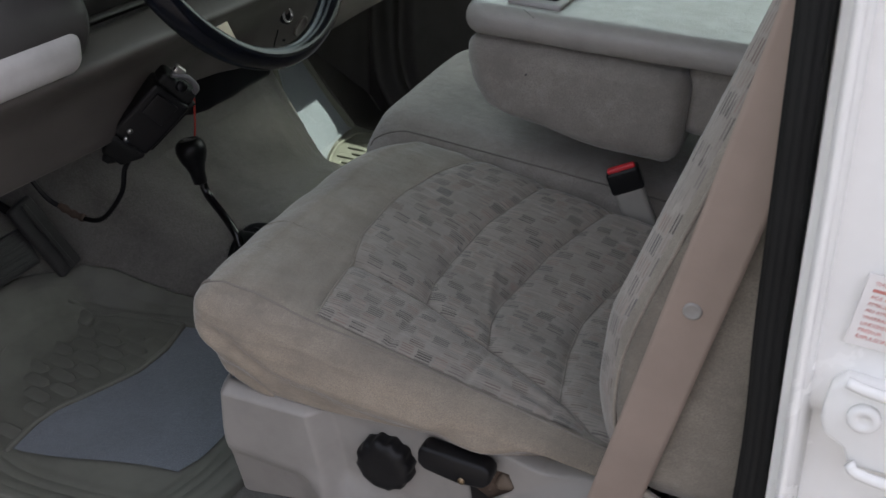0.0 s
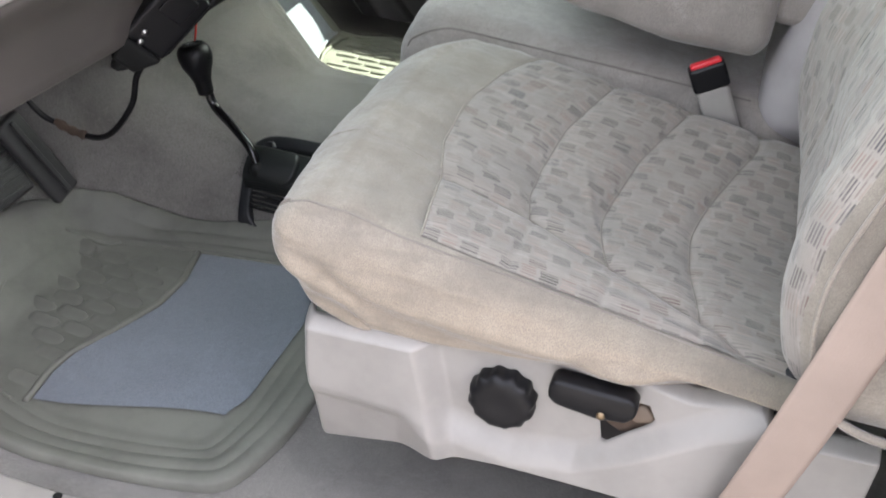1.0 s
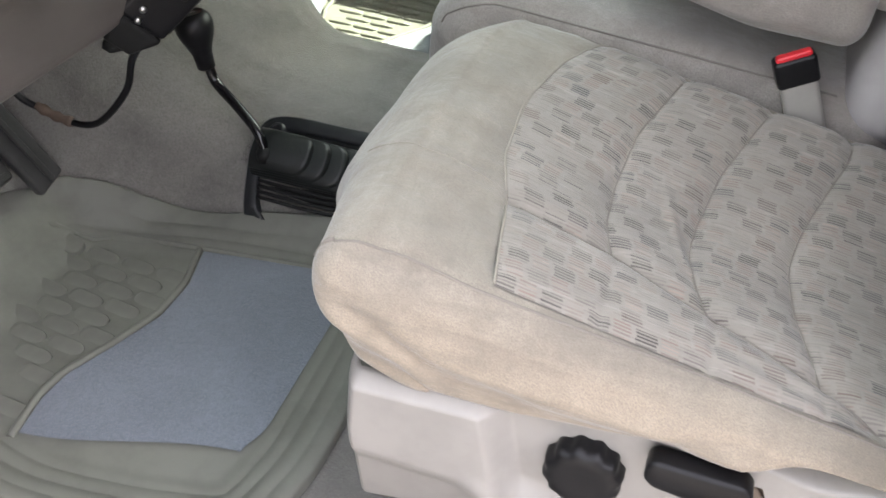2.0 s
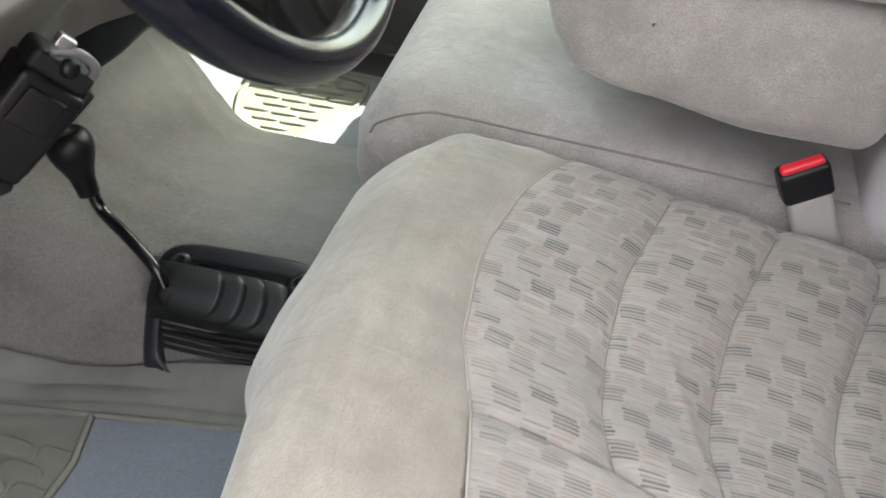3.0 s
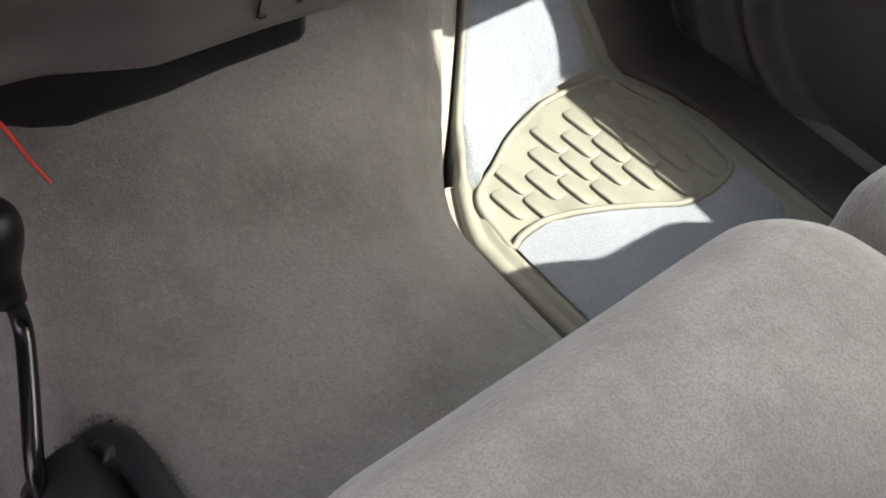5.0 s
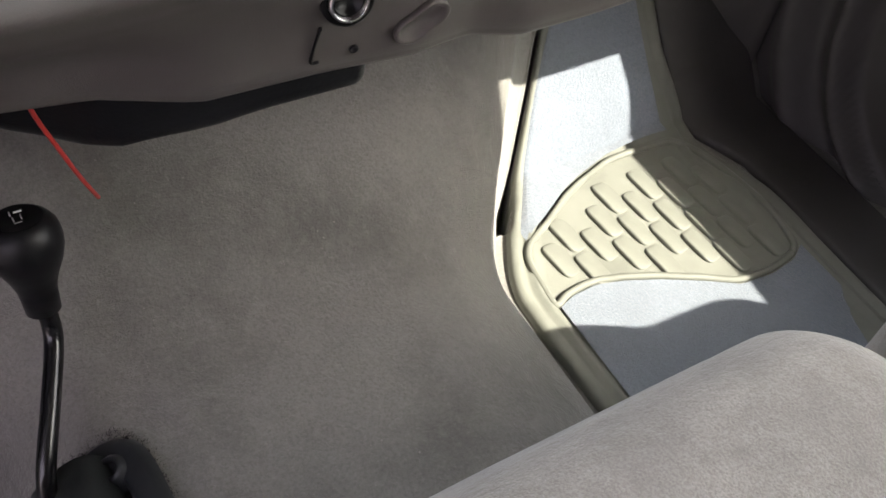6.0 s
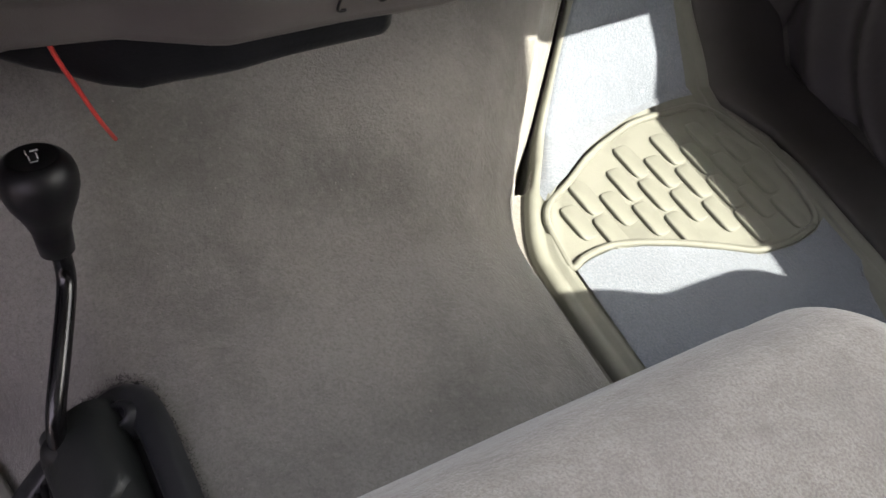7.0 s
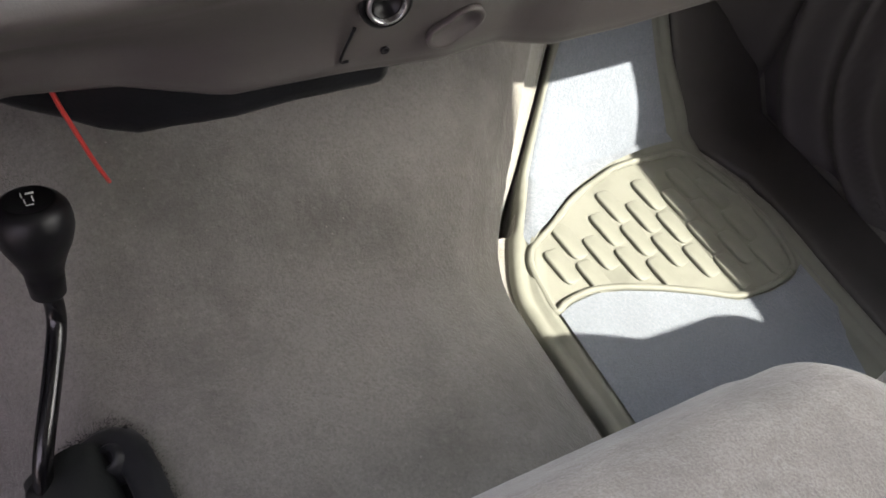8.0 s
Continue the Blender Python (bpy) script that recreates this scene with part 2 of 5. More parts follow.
BLACK_GLOSS = plastic("plastic_black_gloss", (0.006, 0.006, 0.007), 0.22, 700.0, 0.0001, 0.85, 0.0, 0.5)
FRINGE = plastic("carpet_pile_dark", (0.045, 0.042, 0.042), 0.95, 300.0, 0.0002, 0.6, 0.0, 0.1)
LINT = plastic("carpet_lint_pale", (0.25, 0.235, 0.215), 0.95, 300.0, 0.0002, 0.5, 0.0, 0.1)
GREY_PART = plastic("lever_grey", (0.13, 0.125, 0.13), 0.4)
BRASS = plastic("brass", (0.30, 0.23, 0.15), 0.35, 200.0, 0.0001, 0.8, 1.0)
ROAD = carpet("concrete", (0.13, 0.126, 0.118), 0.8)
HEADLINER = cloth("headliner_grey", (0.42, 0.40, 0.37))


def tinted_glass(name, c):
    """Car window glass: a faint green tint and a weak clear reflection."""
    n = Nodes(name)
    clear = n.node("ShaderNodeBsdfTransparent")
    clear.inputs[0].default_value = (*c, 1.0)
    gloss = n.node("ShaderNodeBsdfGlossy")
    gloss.inputs["Roughness"].default_value = 0.02
    both = n.node("ShaderNodeMixShader")
    both.inputs[0].default_value = 0.05
    n.tree.links.new(clear.outputs[0], both.inputs[1])
    n.tree.links.new(gloss.outputs[0], both.inputs[2])
    n.tree.links.new(both.outputs[0], n.tree.nodes["Material Output"].inputs["Surface"])
    return n.mat


GLASS = tinted_glass("window_glass_green", (0.885, 0.974, 0.915))


# ---- building tools ----
def from_arrays(verts, faces, uvs=None, smooth=True):
    me = bpy.data.meshes.new("mesh")
    me.from_pydata([tuple(map(float, v)) for v in verts], [], faces)
    if uvs is not None:
        layer = me.uv_layers.new(name="UVMap")
        for loop in me.loops:
            layer.data[loop.index].uv = uvs[loop.vertex_index]
    for p in me.polygons:
        p.use_smooth = smooth
    me.update()
    return me


def thing(name, label, category, base=(0, 0, 0), group="", kind=""):
    ob = new(name)
    ob.empty_display_size = 0.02
    ob.location = base
    return tagged(ob, label, category, group, kind)


def placed(ob):
    """World matrix of an object, by its chain of parents."""
    if ob.parent is None:
        return ob.matrix_basis.copy()
    return placed(ob.parent) @ ob.matrix_parent_inverse @ ob.matrix_basis


def part(name, me, material, parent=None, label="", sharp=0.0):
    """One mesh object under a thing; vertices are given in world metres."""
    ob = new(name, me)
    me.name = name
    if material and not me.materials:
        me.materials.append(material)
    if sharp:
        me.set_sharp_from_angle(angle=radians(sharp))
    if parent is not None:
        ob.parent = parent
        ob.matrix_parent_inverse = placed(parent).inverted()
    if label:
        tagged(ob, label)
    return ob


def structure(name, me, material, label, category, sharp=40.0):
    return tagged(part(name, me, material, None, "", sharp), label, category, kind="structure")


def sheet(f, nu, nv, uvf=None, thick=0.0):
    """A grid of f(u, v), u and v from 0 to 1; with thickness a closed slab along the normals."""
    pts = np.array([[f(i / nu, j / nv) for j in range(nv + 1)] for i in range(nu + 1)], float)
    idx = lambda i, j: i * (nv + 1) + j
    faces = [(idx(i, j), idx(i + 1, j), idx(i + 1, j + 1), idx(i, j + 1)) for i in range(nu) for j in range(nv)]
    uvs = [uvf(i / nu, j / nv) for i in range(nu + 1) for j in range(nv + 1)] if uvf else None
    verts = pts.reshape(-1, 3)
    if thick:
        du = np.gradient(pts, axis=0)
        dv = np.gradient(pts, axis=1)
        nrm = np.cross(du, dv)
        nrm /= np.maximum(np.linalg.norm(nrm, axis=2, keepdims=True), 1e-9)
        low = (pts - nrm * thick).reshape(-1, 3)
        n = len(verts)
        verts = np.vstack([verts, low])
        faces += [tuple(n + k for k in reversed(q)) for q in faces[: nu * nv]]
        rim = [idx(i, 0) for i in range(nu)] + [idx(nu, j) for j in range(nv)] + [idx(i, nv) for i in range(nu, 0, -1)] + [idx(0, j) for j in range(nv, 0, -1)]
        faces += [(rim[k], n + rim[k], n + rim[(k + 1) % len(rim)], rim[(k + 1) % len(rim)]) for k in range(len(rim))]
        if uvs:
            uvs = uvs + uvs
    return from_arrays(verts, faces, uvs)


def rbox(lo, hi, r, n=(12, 12, 12), bend=None):
    """A box with rounded edges between two corners; bend moves its points."""
    lo, hi = np.array(lo, float), np.array(hi, float)
    c, h = (lo + hi) / 2, (hi - lo) / 2
    r = min(r, *(h * 0.999))
    inner = h - r
    keys, verts, faces = {}, [], []

    def steps(a, k):
        """Places along one axis, closer together on the rounded ends."""
        arc = max(3, k // 4)
        ends = inner[a] + r * np.tan(np.linspace(0, np.pi / 4, arc + 1))
        mid = np.linspace(-inner[a], inner[a], max(2, k - 2 * arc) + 1)
        return np.concatenate([-ends[::-1][:-1], mid, ends[1:]])

    grids = [steps(a, n[a]) for a in range(3)]

    def vert(p):
        key = tuple(np.round(p, 7))
        if key not in keys:
            q = np.clip(p, -inner, inner)
            d = p - q
            length = np.linalg.norm(d)
            w = c + (q + d / length * r if length > 1e-9 else p)
            keys[key] = len(verts)
            verts.append(bend(w) if bend else w)
        return keys[key]

    for a in range(3):
        b, d = (a + 1) % 3, (a + 2) % 3
        for side in (-1, 1):
            for i in range(len(grids[b]) - 1):
                for j in range(len(grids[d]) - 1):
                    quad = []
                    for bi, dj in ((i, j), (i + 1, j), (i + 1, j + 1), (i, j + 1)):
                        p = np.zeros(3)
                        p[a], p[b], p[d] = side * h[a], grids[b][bi], grids[d][dj]
                        quad.append(vert(p))
                    if len(set(quad)) >= 3:
                        faces.append(tuple(quad if side > 0 else quad[::-1]))
    return from_arrays(verts, faces)


def smooth_path(points, per=8):
    """A Catmull-Rom line through the points."""
    p = [np.array(q, float) for q in points]
    p = [2 * p[0] - p[1]] + p + [2 * p[-1] - p[-2]]
    out = []
    for k in range(1, len(p) - 2):
        for s in range(per):
            t = s / per
            out.append(0.5 * (2 * p[k] + (p[k + 1] - p[k - 1]) * t + (2 * p[k - 1] - 5 * p[k] + 4 * p[k + 1] - p[k + 2]) * t * t + (3 * p[k] - p[k - 1] - 3 * p[k + 1] + p[k + 2]) * t**3))
    out.append(p[-2])
    return np.array(out)


def tube(points, radius, sides=10, per=8, flat=1.0):
    """A round rod along a smooth line; radius is a number or a function of 0..1."""
    line = smooth_path(points, per) if per > 1 else np.array(points, float)
    n = len(line)
    tan = np.gradient(line, axis=0)
    tan /= np.linalg.norm(tan, axis=1, keepdims=True)
    up = np.array([0.0, 0, 1]) if abs(tan[0][2]) < 0.9 else np.array([1.0, 0, 0])
    verts, faces = [], []
    for k in range(n):
        side = np.cross(tan[k], up)
        side /= np.linalg.norm(side)
        up = np.cross(side, tan[k])
        rr = radius(k / (n - 1)) if callable(radius) else radius
        for s in range(sides):
            a = 2 * np.pi * s / sides
            verts.append(line[k] + rr * (np.cos(a) * side + flat * np.sin(a) * up))
    for k in range(n - 1):
        for s in range(sides):
            a, b = k * sides + s, k * sides + (s + 1) % sides
            faces.append((a, b, b + sides, a + sides))
    faces.append(tuple(range(sides))[::-1])
    faces.append(tuple((n - 1) * sides + s for s in range(sides)))
    return from_arrays(verts, faces)


def lathe(profile, origin, axis, sides=32, lobe=None):
    """Turns (distance along axis, radius) round an axis."""
    axis = Vector(axis).normalized()
    e1 = axis.orthogonal().normalized()
    e2 = axis.cross(e1)
    verts, faces = [], []
    for d, r in profile:
        for s in range(sides):
            a = 2 * math.pi * s / sides
            rr = r * (lobe(a, d) if lobe else 1.0)
            verts.append(Vector(origin) + axis * d + (e1 * math.cos(a) + e2 * math.sin(a)) * rr)
    m = len(profile)
    for k in range(m - 1):
        for s in range(sides):
            a, b = k * sides + s, k * sides + (s + 1) % sides
            faces.append((a, b, b + sides, a + sides))
    faces.append(tuple(range(sides))[::-1])
    faces.append(tuple((m - 1) * sides + s for s in range(sides)))
    return from_arrays(verts, faces)


def prism(outline, y0, y1, bevel=0.004):
    """A plate with an (x, z) outline between y0 and y1, its edges bevelled."""
    bm = bmesh.new()
    low = [bm.verts.new((x, y0, z)) for x, z in outline]
    face = bm.faces.new(low)
    got = bmesh.ops.extrude_face_region(bm, geom=[face])
    for v in got["geom"]:
        if isinstance(v, bmesh.types.BMVert):
            v.co.y = y1
    bmesh.ops.recalc_face_normals(bm, faces=bm.faces)
    if bevel:
        bmesh.ops.bevel(bm, geom=list(bm.edges), offset=bevel, segments=2, profile=0.5, affect="EDGES", clamp_overlap=True)
    me = bpy.data.meshes.new("prism")
    bm.to_mesh(me)
    bm.free()
    for p in me.polygons:
        p.use_smooth = True
    me.set_sharp_from_angle(angle=radians(50))
    return me


def smoothstep(a, b, x):
    t = min(1.0, max(0.0, (x - a) / (b - a)))
    return t * t * (3 - 2 * t)


def draped(ob, points, way, lift=0.0):
    """Points moved along a direction until they meet an object's surface, then lifted off it."""
    me = ob.data
    tree = BVHTree.FromPolygons([v.co for v in me.vertices], [tuple(p.vertices) for p in me.polygons])
    out = []
    for k, q in enumerate(points):
        w = Vector(way[k] if isinstance(way, list) else way).normalized()
        hit = tree.ray_cast(Vector(q), w)[0]
        if hit is not None:
            out.append(hit - w * lift)
    return out


def bell(x, c, w):
    return math.exp(-(((x - c) / w) ** 2))


# ---- the cab's floor and shell ----
MID = 0.626
HUMP_Y = [0.34, 0.375, 0.40, 0.445, 0.495, 0.55, 0.65, 0.80]
HUMP_Z = [-0.05, -0.01, 0.018, 0.075, 0.110, 0.126, 0.132, 0.134]


def hump_foot(x):
    """Where the passenger side of the tunnel meets the floor."""
    return 0.908 + 0.02 * smoothstep(-0.36, -0.43, x) + 0.80 * max(0.0, -0.418 - x)


def hump_height(x, y):
    """Tunnel hump: flat crown, steep passenger flank, flaring out and rising towards the firewall."""
    d = -0.305 - x
    ahead = 0.0 if d < 0 else d * d / 0.16 if d < 0.08 else d - 0.04
    rise = 0.45 * ahead + 0.5 * max(0.0, -0.50 - x)
    if y < 0.6:
        yy = y + 0.25 * ahead * smoothstep(0.60, 0.45, y)
        return float(np.interp(yy, HUMP_Y, HUMP_Z)) + rise
    yk, zk = 0.845 + 0.74 * ahead, 0.088 + 0.42 * ahead
    yf, zf = hump_foot(x), passenger_floor(x, y)
    yk = min(yk, yf - 0.03)
    return float(np.interp(y, [0.6, yk - 0.10, yk - 0.045, yk - 0.012, yk + 0.008, (yk + yf) / 2, yf, yf + 0.1], [0.130 + rise, 0.130 + rise, zk + 0.030, zk + 0.012, zk - 0.006, (zk + zf) / 2, zf, zf - 0.5]))


def driver_floor(x, y):
    return 1.1 * max(0.0, -0.57 - x) + 0.02 * smoothstep(-0.06, -0.13, y)


def passenger_floor(x, y):
    return -0.022 + 1.2 * max(0.0, -0.492 - x)


def floor_height(x, y):
    base = driver_floor(x, y) * (1 - smoothstep(0.55, 0.8, y)) + passenger_floor(x, y) * smoothstep(0.55, 0.8, y)
    return max(base, hump_height(x, y)) - floor_slit(x, y)


def floor_slit(x, y):
    """The gap where the carpet's cut edge curls away from the passenger mat: a long wedge, widest at its rear end."""
    if not (0.90 < y < 1.12 and x < -0.42):
        return 0.0
    far = float(np.interp(x, [-0.64, -0.56, -0.508, -0.449, -0.40], [1.110, 1.049, 1.007, 0.967, 0.935]))
    wide = float(np.interp(x, [-0.64, -0.508, -0.48, -0.455, -0.440, -0.436], [0.0015, 0.0025, 0.010, 0.021, 0.022, 0.0]))
    return 0.07 * smoothstep(far - wide - 0.001, far - wide + 0.002, y) * smoothstep(far + 0.004, far + 0.001, y) if wide else 0.0


def floor_point(u, v):
    x = float(np.interp(u, [0.0, 0.1, 0.75, 1.0], [-0.95, -0.65, -0.20, 1.55]))
    y = float(np.interp(v, [0.0, 0.38, 0.86, 1.0], [-0.17, 0.85, 1.09, 1.43]))
    return (x, y, floor_height(x, y) - 0.0)


structure("floor", sheet(floor_point, 420, 300), CARPET, "worn taupe carpet over cab floor and tunnel hump", "carpet", 0)

# plain shell that closes the cab: sills, firewall, roof, pillars, rear
def slab(name, lo, hi, material, label, category, r=0.01):
    return structure(name, rbox(lo, hi, r, (6, 6, 6)), material, label, category, 0)


slab("wall_firewall", (-1.05, -0.2, -0.05), (-0.93, 1.48, 0.85), DARK, "dark plain firewall behind the dashboard", "wall")
slab("wall_engine_bay", (-2.35, -0.16, -0.30), (-1.06, 1.46, 0.74), PAINT, "plain white engine bay with its hood", "car body", 0.08)
slab("wall_bed", (1.62, -0.16, -0.30), (3.60, 1.46, 0.55), PAINT, "plain white truck bed behind the cab", "car body", 0.06)
slab("wall_rear", (1.50, -0.2, -0.05), (1.60, 1.48, 1.36), TRIM_GREY, "plain grey rear cab wall", "wall")
slab("ceiling", (-0.10, -0.18, 1.34), (1.60, 1.47, 1.39), HEADLINER, "grey fabric headliner of the cab roof", "ceiling")
slab("wall_pillar_front", (-0.62, 1.38, 0.56), (-0.52, 1.45, 1.0), TRIM_GREY, "plain grey front pillar trim", "wall")
slab("wall_pillar_rear", (0.78, 1.40, 0.0), (0.92, 1.48, 1.36), TRIM_GREY, "plain grey rear pillar trim", "wall")
slab("wall_rear_side", (0.93, 1.40, 0.0), (1.55, 1.48, 1.36), TRIM_GREY, "plain grey side panel behind the seat", "wall")
slab("wall_driver_rear_side", (0.84, -0.16, 0.0), (1.55, -0.10, 1.36), TRIM_GREY, "plain grey side panel behind the driver", "wall")
slab("wall_kick_driver", (-0.95, -0.17, 0.0), (-0.45, -0.12, 0.80), DARK, "plain dark grey kick panel beside the pedals", "wall")


def sill_edge(p):
    """The driver sill's inner edge steps in past its front screw."""
    x, y, z = p
    return np.array((x, y + 0.014 * smoothstep(-0.23, -0.08, x) * smoothstep(-0.24, -0.17, y), z))


sill = thing("door_sill", "pale grey plastic door sill plate with black screws", "sill plate", (-0.1, -0.19, -0.06), "", "structure")
part("plate", rbox((-0.95, -0.24, -0.06), (-0.2140, -0.142, 0.026), 0.006, (30, 8, 6), sill_edge), SHIELD, sill, "pale grey front sill plate")
part("plate", rbox((-0.2125, -0.24, -0.06), (0.62, -0.142, 0.026), 0.006, (40, 8, 6), sill_edge), SHIELD, sill, "pale grey rear sill plate")
part("screw", lathe([(-0.002, 0.0052), (0.0012, 0.0050), (0.0020, 0.0040), (0.0012, 0.0016), (0.0011, 0.0003)], (-0.2115, -0.1485, 0.026), (0, 0, 1), 16), BLACK, sill, "black screw head")
DOOR = pose(-0.64, -0.19, 0.0, 0, 0, 213)
structure("door_driver", rbox((-0.05, 0.0, -0.28), (0.04, 1.12, 0.62), 0.02, (6, 10, 10), lambda p: np.array(DOOR @ Vector(p))), DARK, "plain dark grey driver door standing wide open", "car door", 0)
structure("trim_door_frame", tube([DOOR @ Vector(q) for q in ((0, 0.02, 0.60), (0, 0.35, 0.98), (0, 0.62, 1.20), (0, 0.95, 1.26), (0, 1.08, 1.20), (0, 1.11, 0.60))], 0.022, 10, 8), DARK, "dark window frame of the open driver door", "door frame", 0)
structure("window_driver", from_arrays([DOOR @ Vector(q) for q in ((0, 0.04, 0.61), (0, 1.10, 0.61), (0, 1.08, 1.18), (0, 0.95, 1.25), (0, 0.62, 1.19), (0, 0.35, 0.97))], [(0, 1, 2, 3, 4, 5)], None, False), GLASS, "green-tinted window of the open driver door", "window", 0)
# unseen wall, added to keep low sky light out of the driver footwell
slab("wall_shade_driver", (0.95, -2.12, -0.60), (7.0, -2.00, 1.10), SHADE_WALL, "plain dark unseen wall added to shade the driver footwell", "fence", 0.01)
structure("window_windshield", sheet(lambda u, v: (-0.93 + 0.83 * u + 0.03 * math.sin(math.pi * u), -0.16 + 1.62 * v, 0.835 + 0.515 * u), 12, 4, None, 0.005), GLASS, "green-tinted windshield above the dashboard", "windshield", 0)
structure("window_passenger", sheet(lambda u, v: (-0.52 + 1.30 * u, 1.415, 0.55 + 0.79 * v), 4, 4, None, 0.004), GLASS, "green-tinted passenger door window, closed", "window", 0)
structure("ground", from_arrays([(-60, -60, -0.55), (60, -60, -0.55), (60, 60, -0.55), (-60, 60, -0.55)], [(0, 1, 2, 3)], None, False), ROAD, "plain pale concrete ground outside the truck", "ground")


def sill_bend(p):
    x, y, z = p
    return np.array((x, y - 0.035 * smoothstep(-0.40, -0.50, x) * (1.385 - y) / 0.095, z + 1.2 * max(0.0, -0.492 - x)))


structure("trim_sill_passenger", rbox((-0.72, 1.284, -0.07), (0.62, 1.385, -0.013), 0.008, (60, 8, 6), sill_bend), SILL, "grey plastic sill trim beside the passenger mat", "sill", 0)


# ---- floor mats ----
def mirror_y(y):
    return 2 * MID - y


def mat_outline(flip):
    """Outer edge of a mat as (x, y), from the rear outboard corner; the passenger's climbs the toe board."""
    if flip:
        pts = [(-0.045, -0.02), (-0.03, 0.06), (-0.03, 0.22), (-0.045, 0.31), (-0.07, 0.332), (-0.20, 0.336), (-0.32, 0.338), (-0.37, 0.332), (-0.43, 0.300), (-0.48, 0.262), (-0.56, 0.201), (-0.64, 0.140), (-0.69, 0.10), (-0.70, 0.05), (-0.68, 0.015), (-0.62, 0.008), (-0.56, 0.008), (-0.50, -0.006), (-0.44, 0.0), (-0.36, -0.03), (-0.25, -0.03), (-0.12, -0.03), (-0.062, -0.03)]
    else:
        pts = [(-0.045, -0.02), (-0.03, 0.06), (-0.03, 0.22), (-0.045, 0.37), (-0.07, 0.420), (-0.20, 0.415), (-0.32, 0.396), (-0.43, 0.362), (-0.48, 0.345), (-0.522, 0.316), (-0.552, 0.255), (-0.562, 0.17), (-0.556, 0.09), (-0.52, 0.0), (-0.45, -0.065), (-0.32, -0.107), (-0.20, -0.100), (-0.10, -0.075), (-0.062, -0.055)]
    return smooth_path([*pts, pts[0]], 10)[:-1]


def floor_mat(name, flip, label):
    """A tray mat: rubber body with a stepped raised rim, waffle treads ahead of a curved lip and blue carpet behind it."""
    own = thing(name, label, "floor mat", (-0.3, mirror_y(0.15) if flip else 0.15, 0.0), "floor mats")
    edge = mat_outline(flip)
    mid = np.array([-0.29, 0.15])
    fy = mirror_y if flip else (lambda y: y)

    def ground(x, y):
        return floor_height(x, fy(y))

    # rings from the outer foot inwards: offset, lift
    rings = [(0.0, 0.001), (0.002, 0.008), (0.006, 0.012), (0.012, 0.012), (0.016, 0.008), (0.020, 0.008), (0.024, 0.012), (0.029, 0.012), (0.034, 0.007)]
    if not flip:
        rings = [(0.0, 0.001), (0.001, 0.012), (0.004, 0.015), (0.020, 0.0165), (0.0215, 0.0150), (0.0235, 0.0158), (0.040, 0.0160), (0.0425, 0.0118), (0.045, 0.0122), (0.058, 0.0128), (0.0605, 0.0092), (0.063, 0.0098), (0.072, 0.0095), (0.078, 0.007)]
    n = len(edge)
    along = np.roll(edge, -3, axis=0) - np.roll(edge, 3, axis=0)
    along /= np.linalg.norm(along, axis=1, keepdims=True)
    inward = np.stack([-along[:, 1], along[:, 0]], axis=1)
    if np.sum(inward * (mid - edge)) < 0:
        inward = -inward
    centre = (mid - edge) / np.linalg.norm(mid - edge, axis=1, keepdims=True)
    inward = inward * 0.6 + centre * 0.4
    inward /= np.linalg.norm(inward, axis=1, keepdims=True)
    verts, faces, loops = [], [], [(edge + inward * min(off, 0.03) + centre * max(0.0, off - 0.03), lift) for off, lift in rings]
    inner = loops[-1][0]
    loops += [(inner + (mid - inner) * f, 0.007) for f in np.linspace(0.04, 0.96, 24)]
    for ring, lift in loops:
        verts += [(q[0], fy(q[1]), ground(*q) + lift) for q in ring]
    for k in range(len(loops) - 1):
        for s in range(n):
            a, b = k * n + s, k * n + (s + 1) % n
            quad = (a, b, b + n, a + n)
            faces.append(quad[::-1] if flip else quad)
    last = (len(loops) - 1) * n
    verts.append((mid[0], fy(mid[1]), ground(*mid) + 0.007))
    for s in range(n):
        tri = (last + s, last + (s + 1) % n, len(verts) - 1)
        faces.append(tri[::-1] if flip else tri)
    part("tray", from_arrays(verts, faces), RUBBER, own, "taupe rubber tray with stepped rim")

    # the S-shaped lip between treads and carpet, as x over y
    if flip:
        ly = [0.0, 0.023, 0.06, 0.103, 0.14, 0.182, 0.22, 0.253, 0.285, 0.318]
        lx = [-0.282, -0.269, -0.264, -0.268, -0.290, -0.312, -0.328, -0.337, -0.335, -0.323]
    else:
        ly = [-0.06, -0.03, 0.03, 0.07, 0.13, 0.195, 0.26, 0.327, 0.36]
        lx = [-0.34, -0.348, -0.356, -0.352, -0.328, -0.306, -0.304, -0.319, -0.33]

    def lip(y):
        return float(np.interp(y, ly, lx))

    y0, y1 = (-0.010, 0.360) if not flip else (-0.008, 0.303)

    def pad_rear(u, v):
        y = y0 + (y1 - y0) * v
        if not flip:
            near, far = 0.042 * smoothstep(0.0, 1.0, u) - 0.022 * (1 - u), 0.326 + 0.034 * u
            y = near + (far - near) * v
        rear = -0.085 - 0.10 * bell(v, 0.0, 0.10) - 0.02 * bell(v, 1.0, 0.10)
        if not flip:
            rear = -0.104 - 0.012 * bell(v, 0.0, 0.08) - 0.02 * bell(v, 1.0, 0.10)
        y_in = y + (0.022 if flip else 0.0) * smoothstep(0.5, 1.0, u) * (1 - v) ** 5
        x = lip(y) + 0.006 + (rear - lip(y) - 0.006) * u
        return (x, fy(y_in), ground(x, y_in) + 0.0105)

    me = sheet(pad_rear, 40, 44)
    part("carpet_pad", me, MAT_CARPET, own, "slate blue carpet inlay")
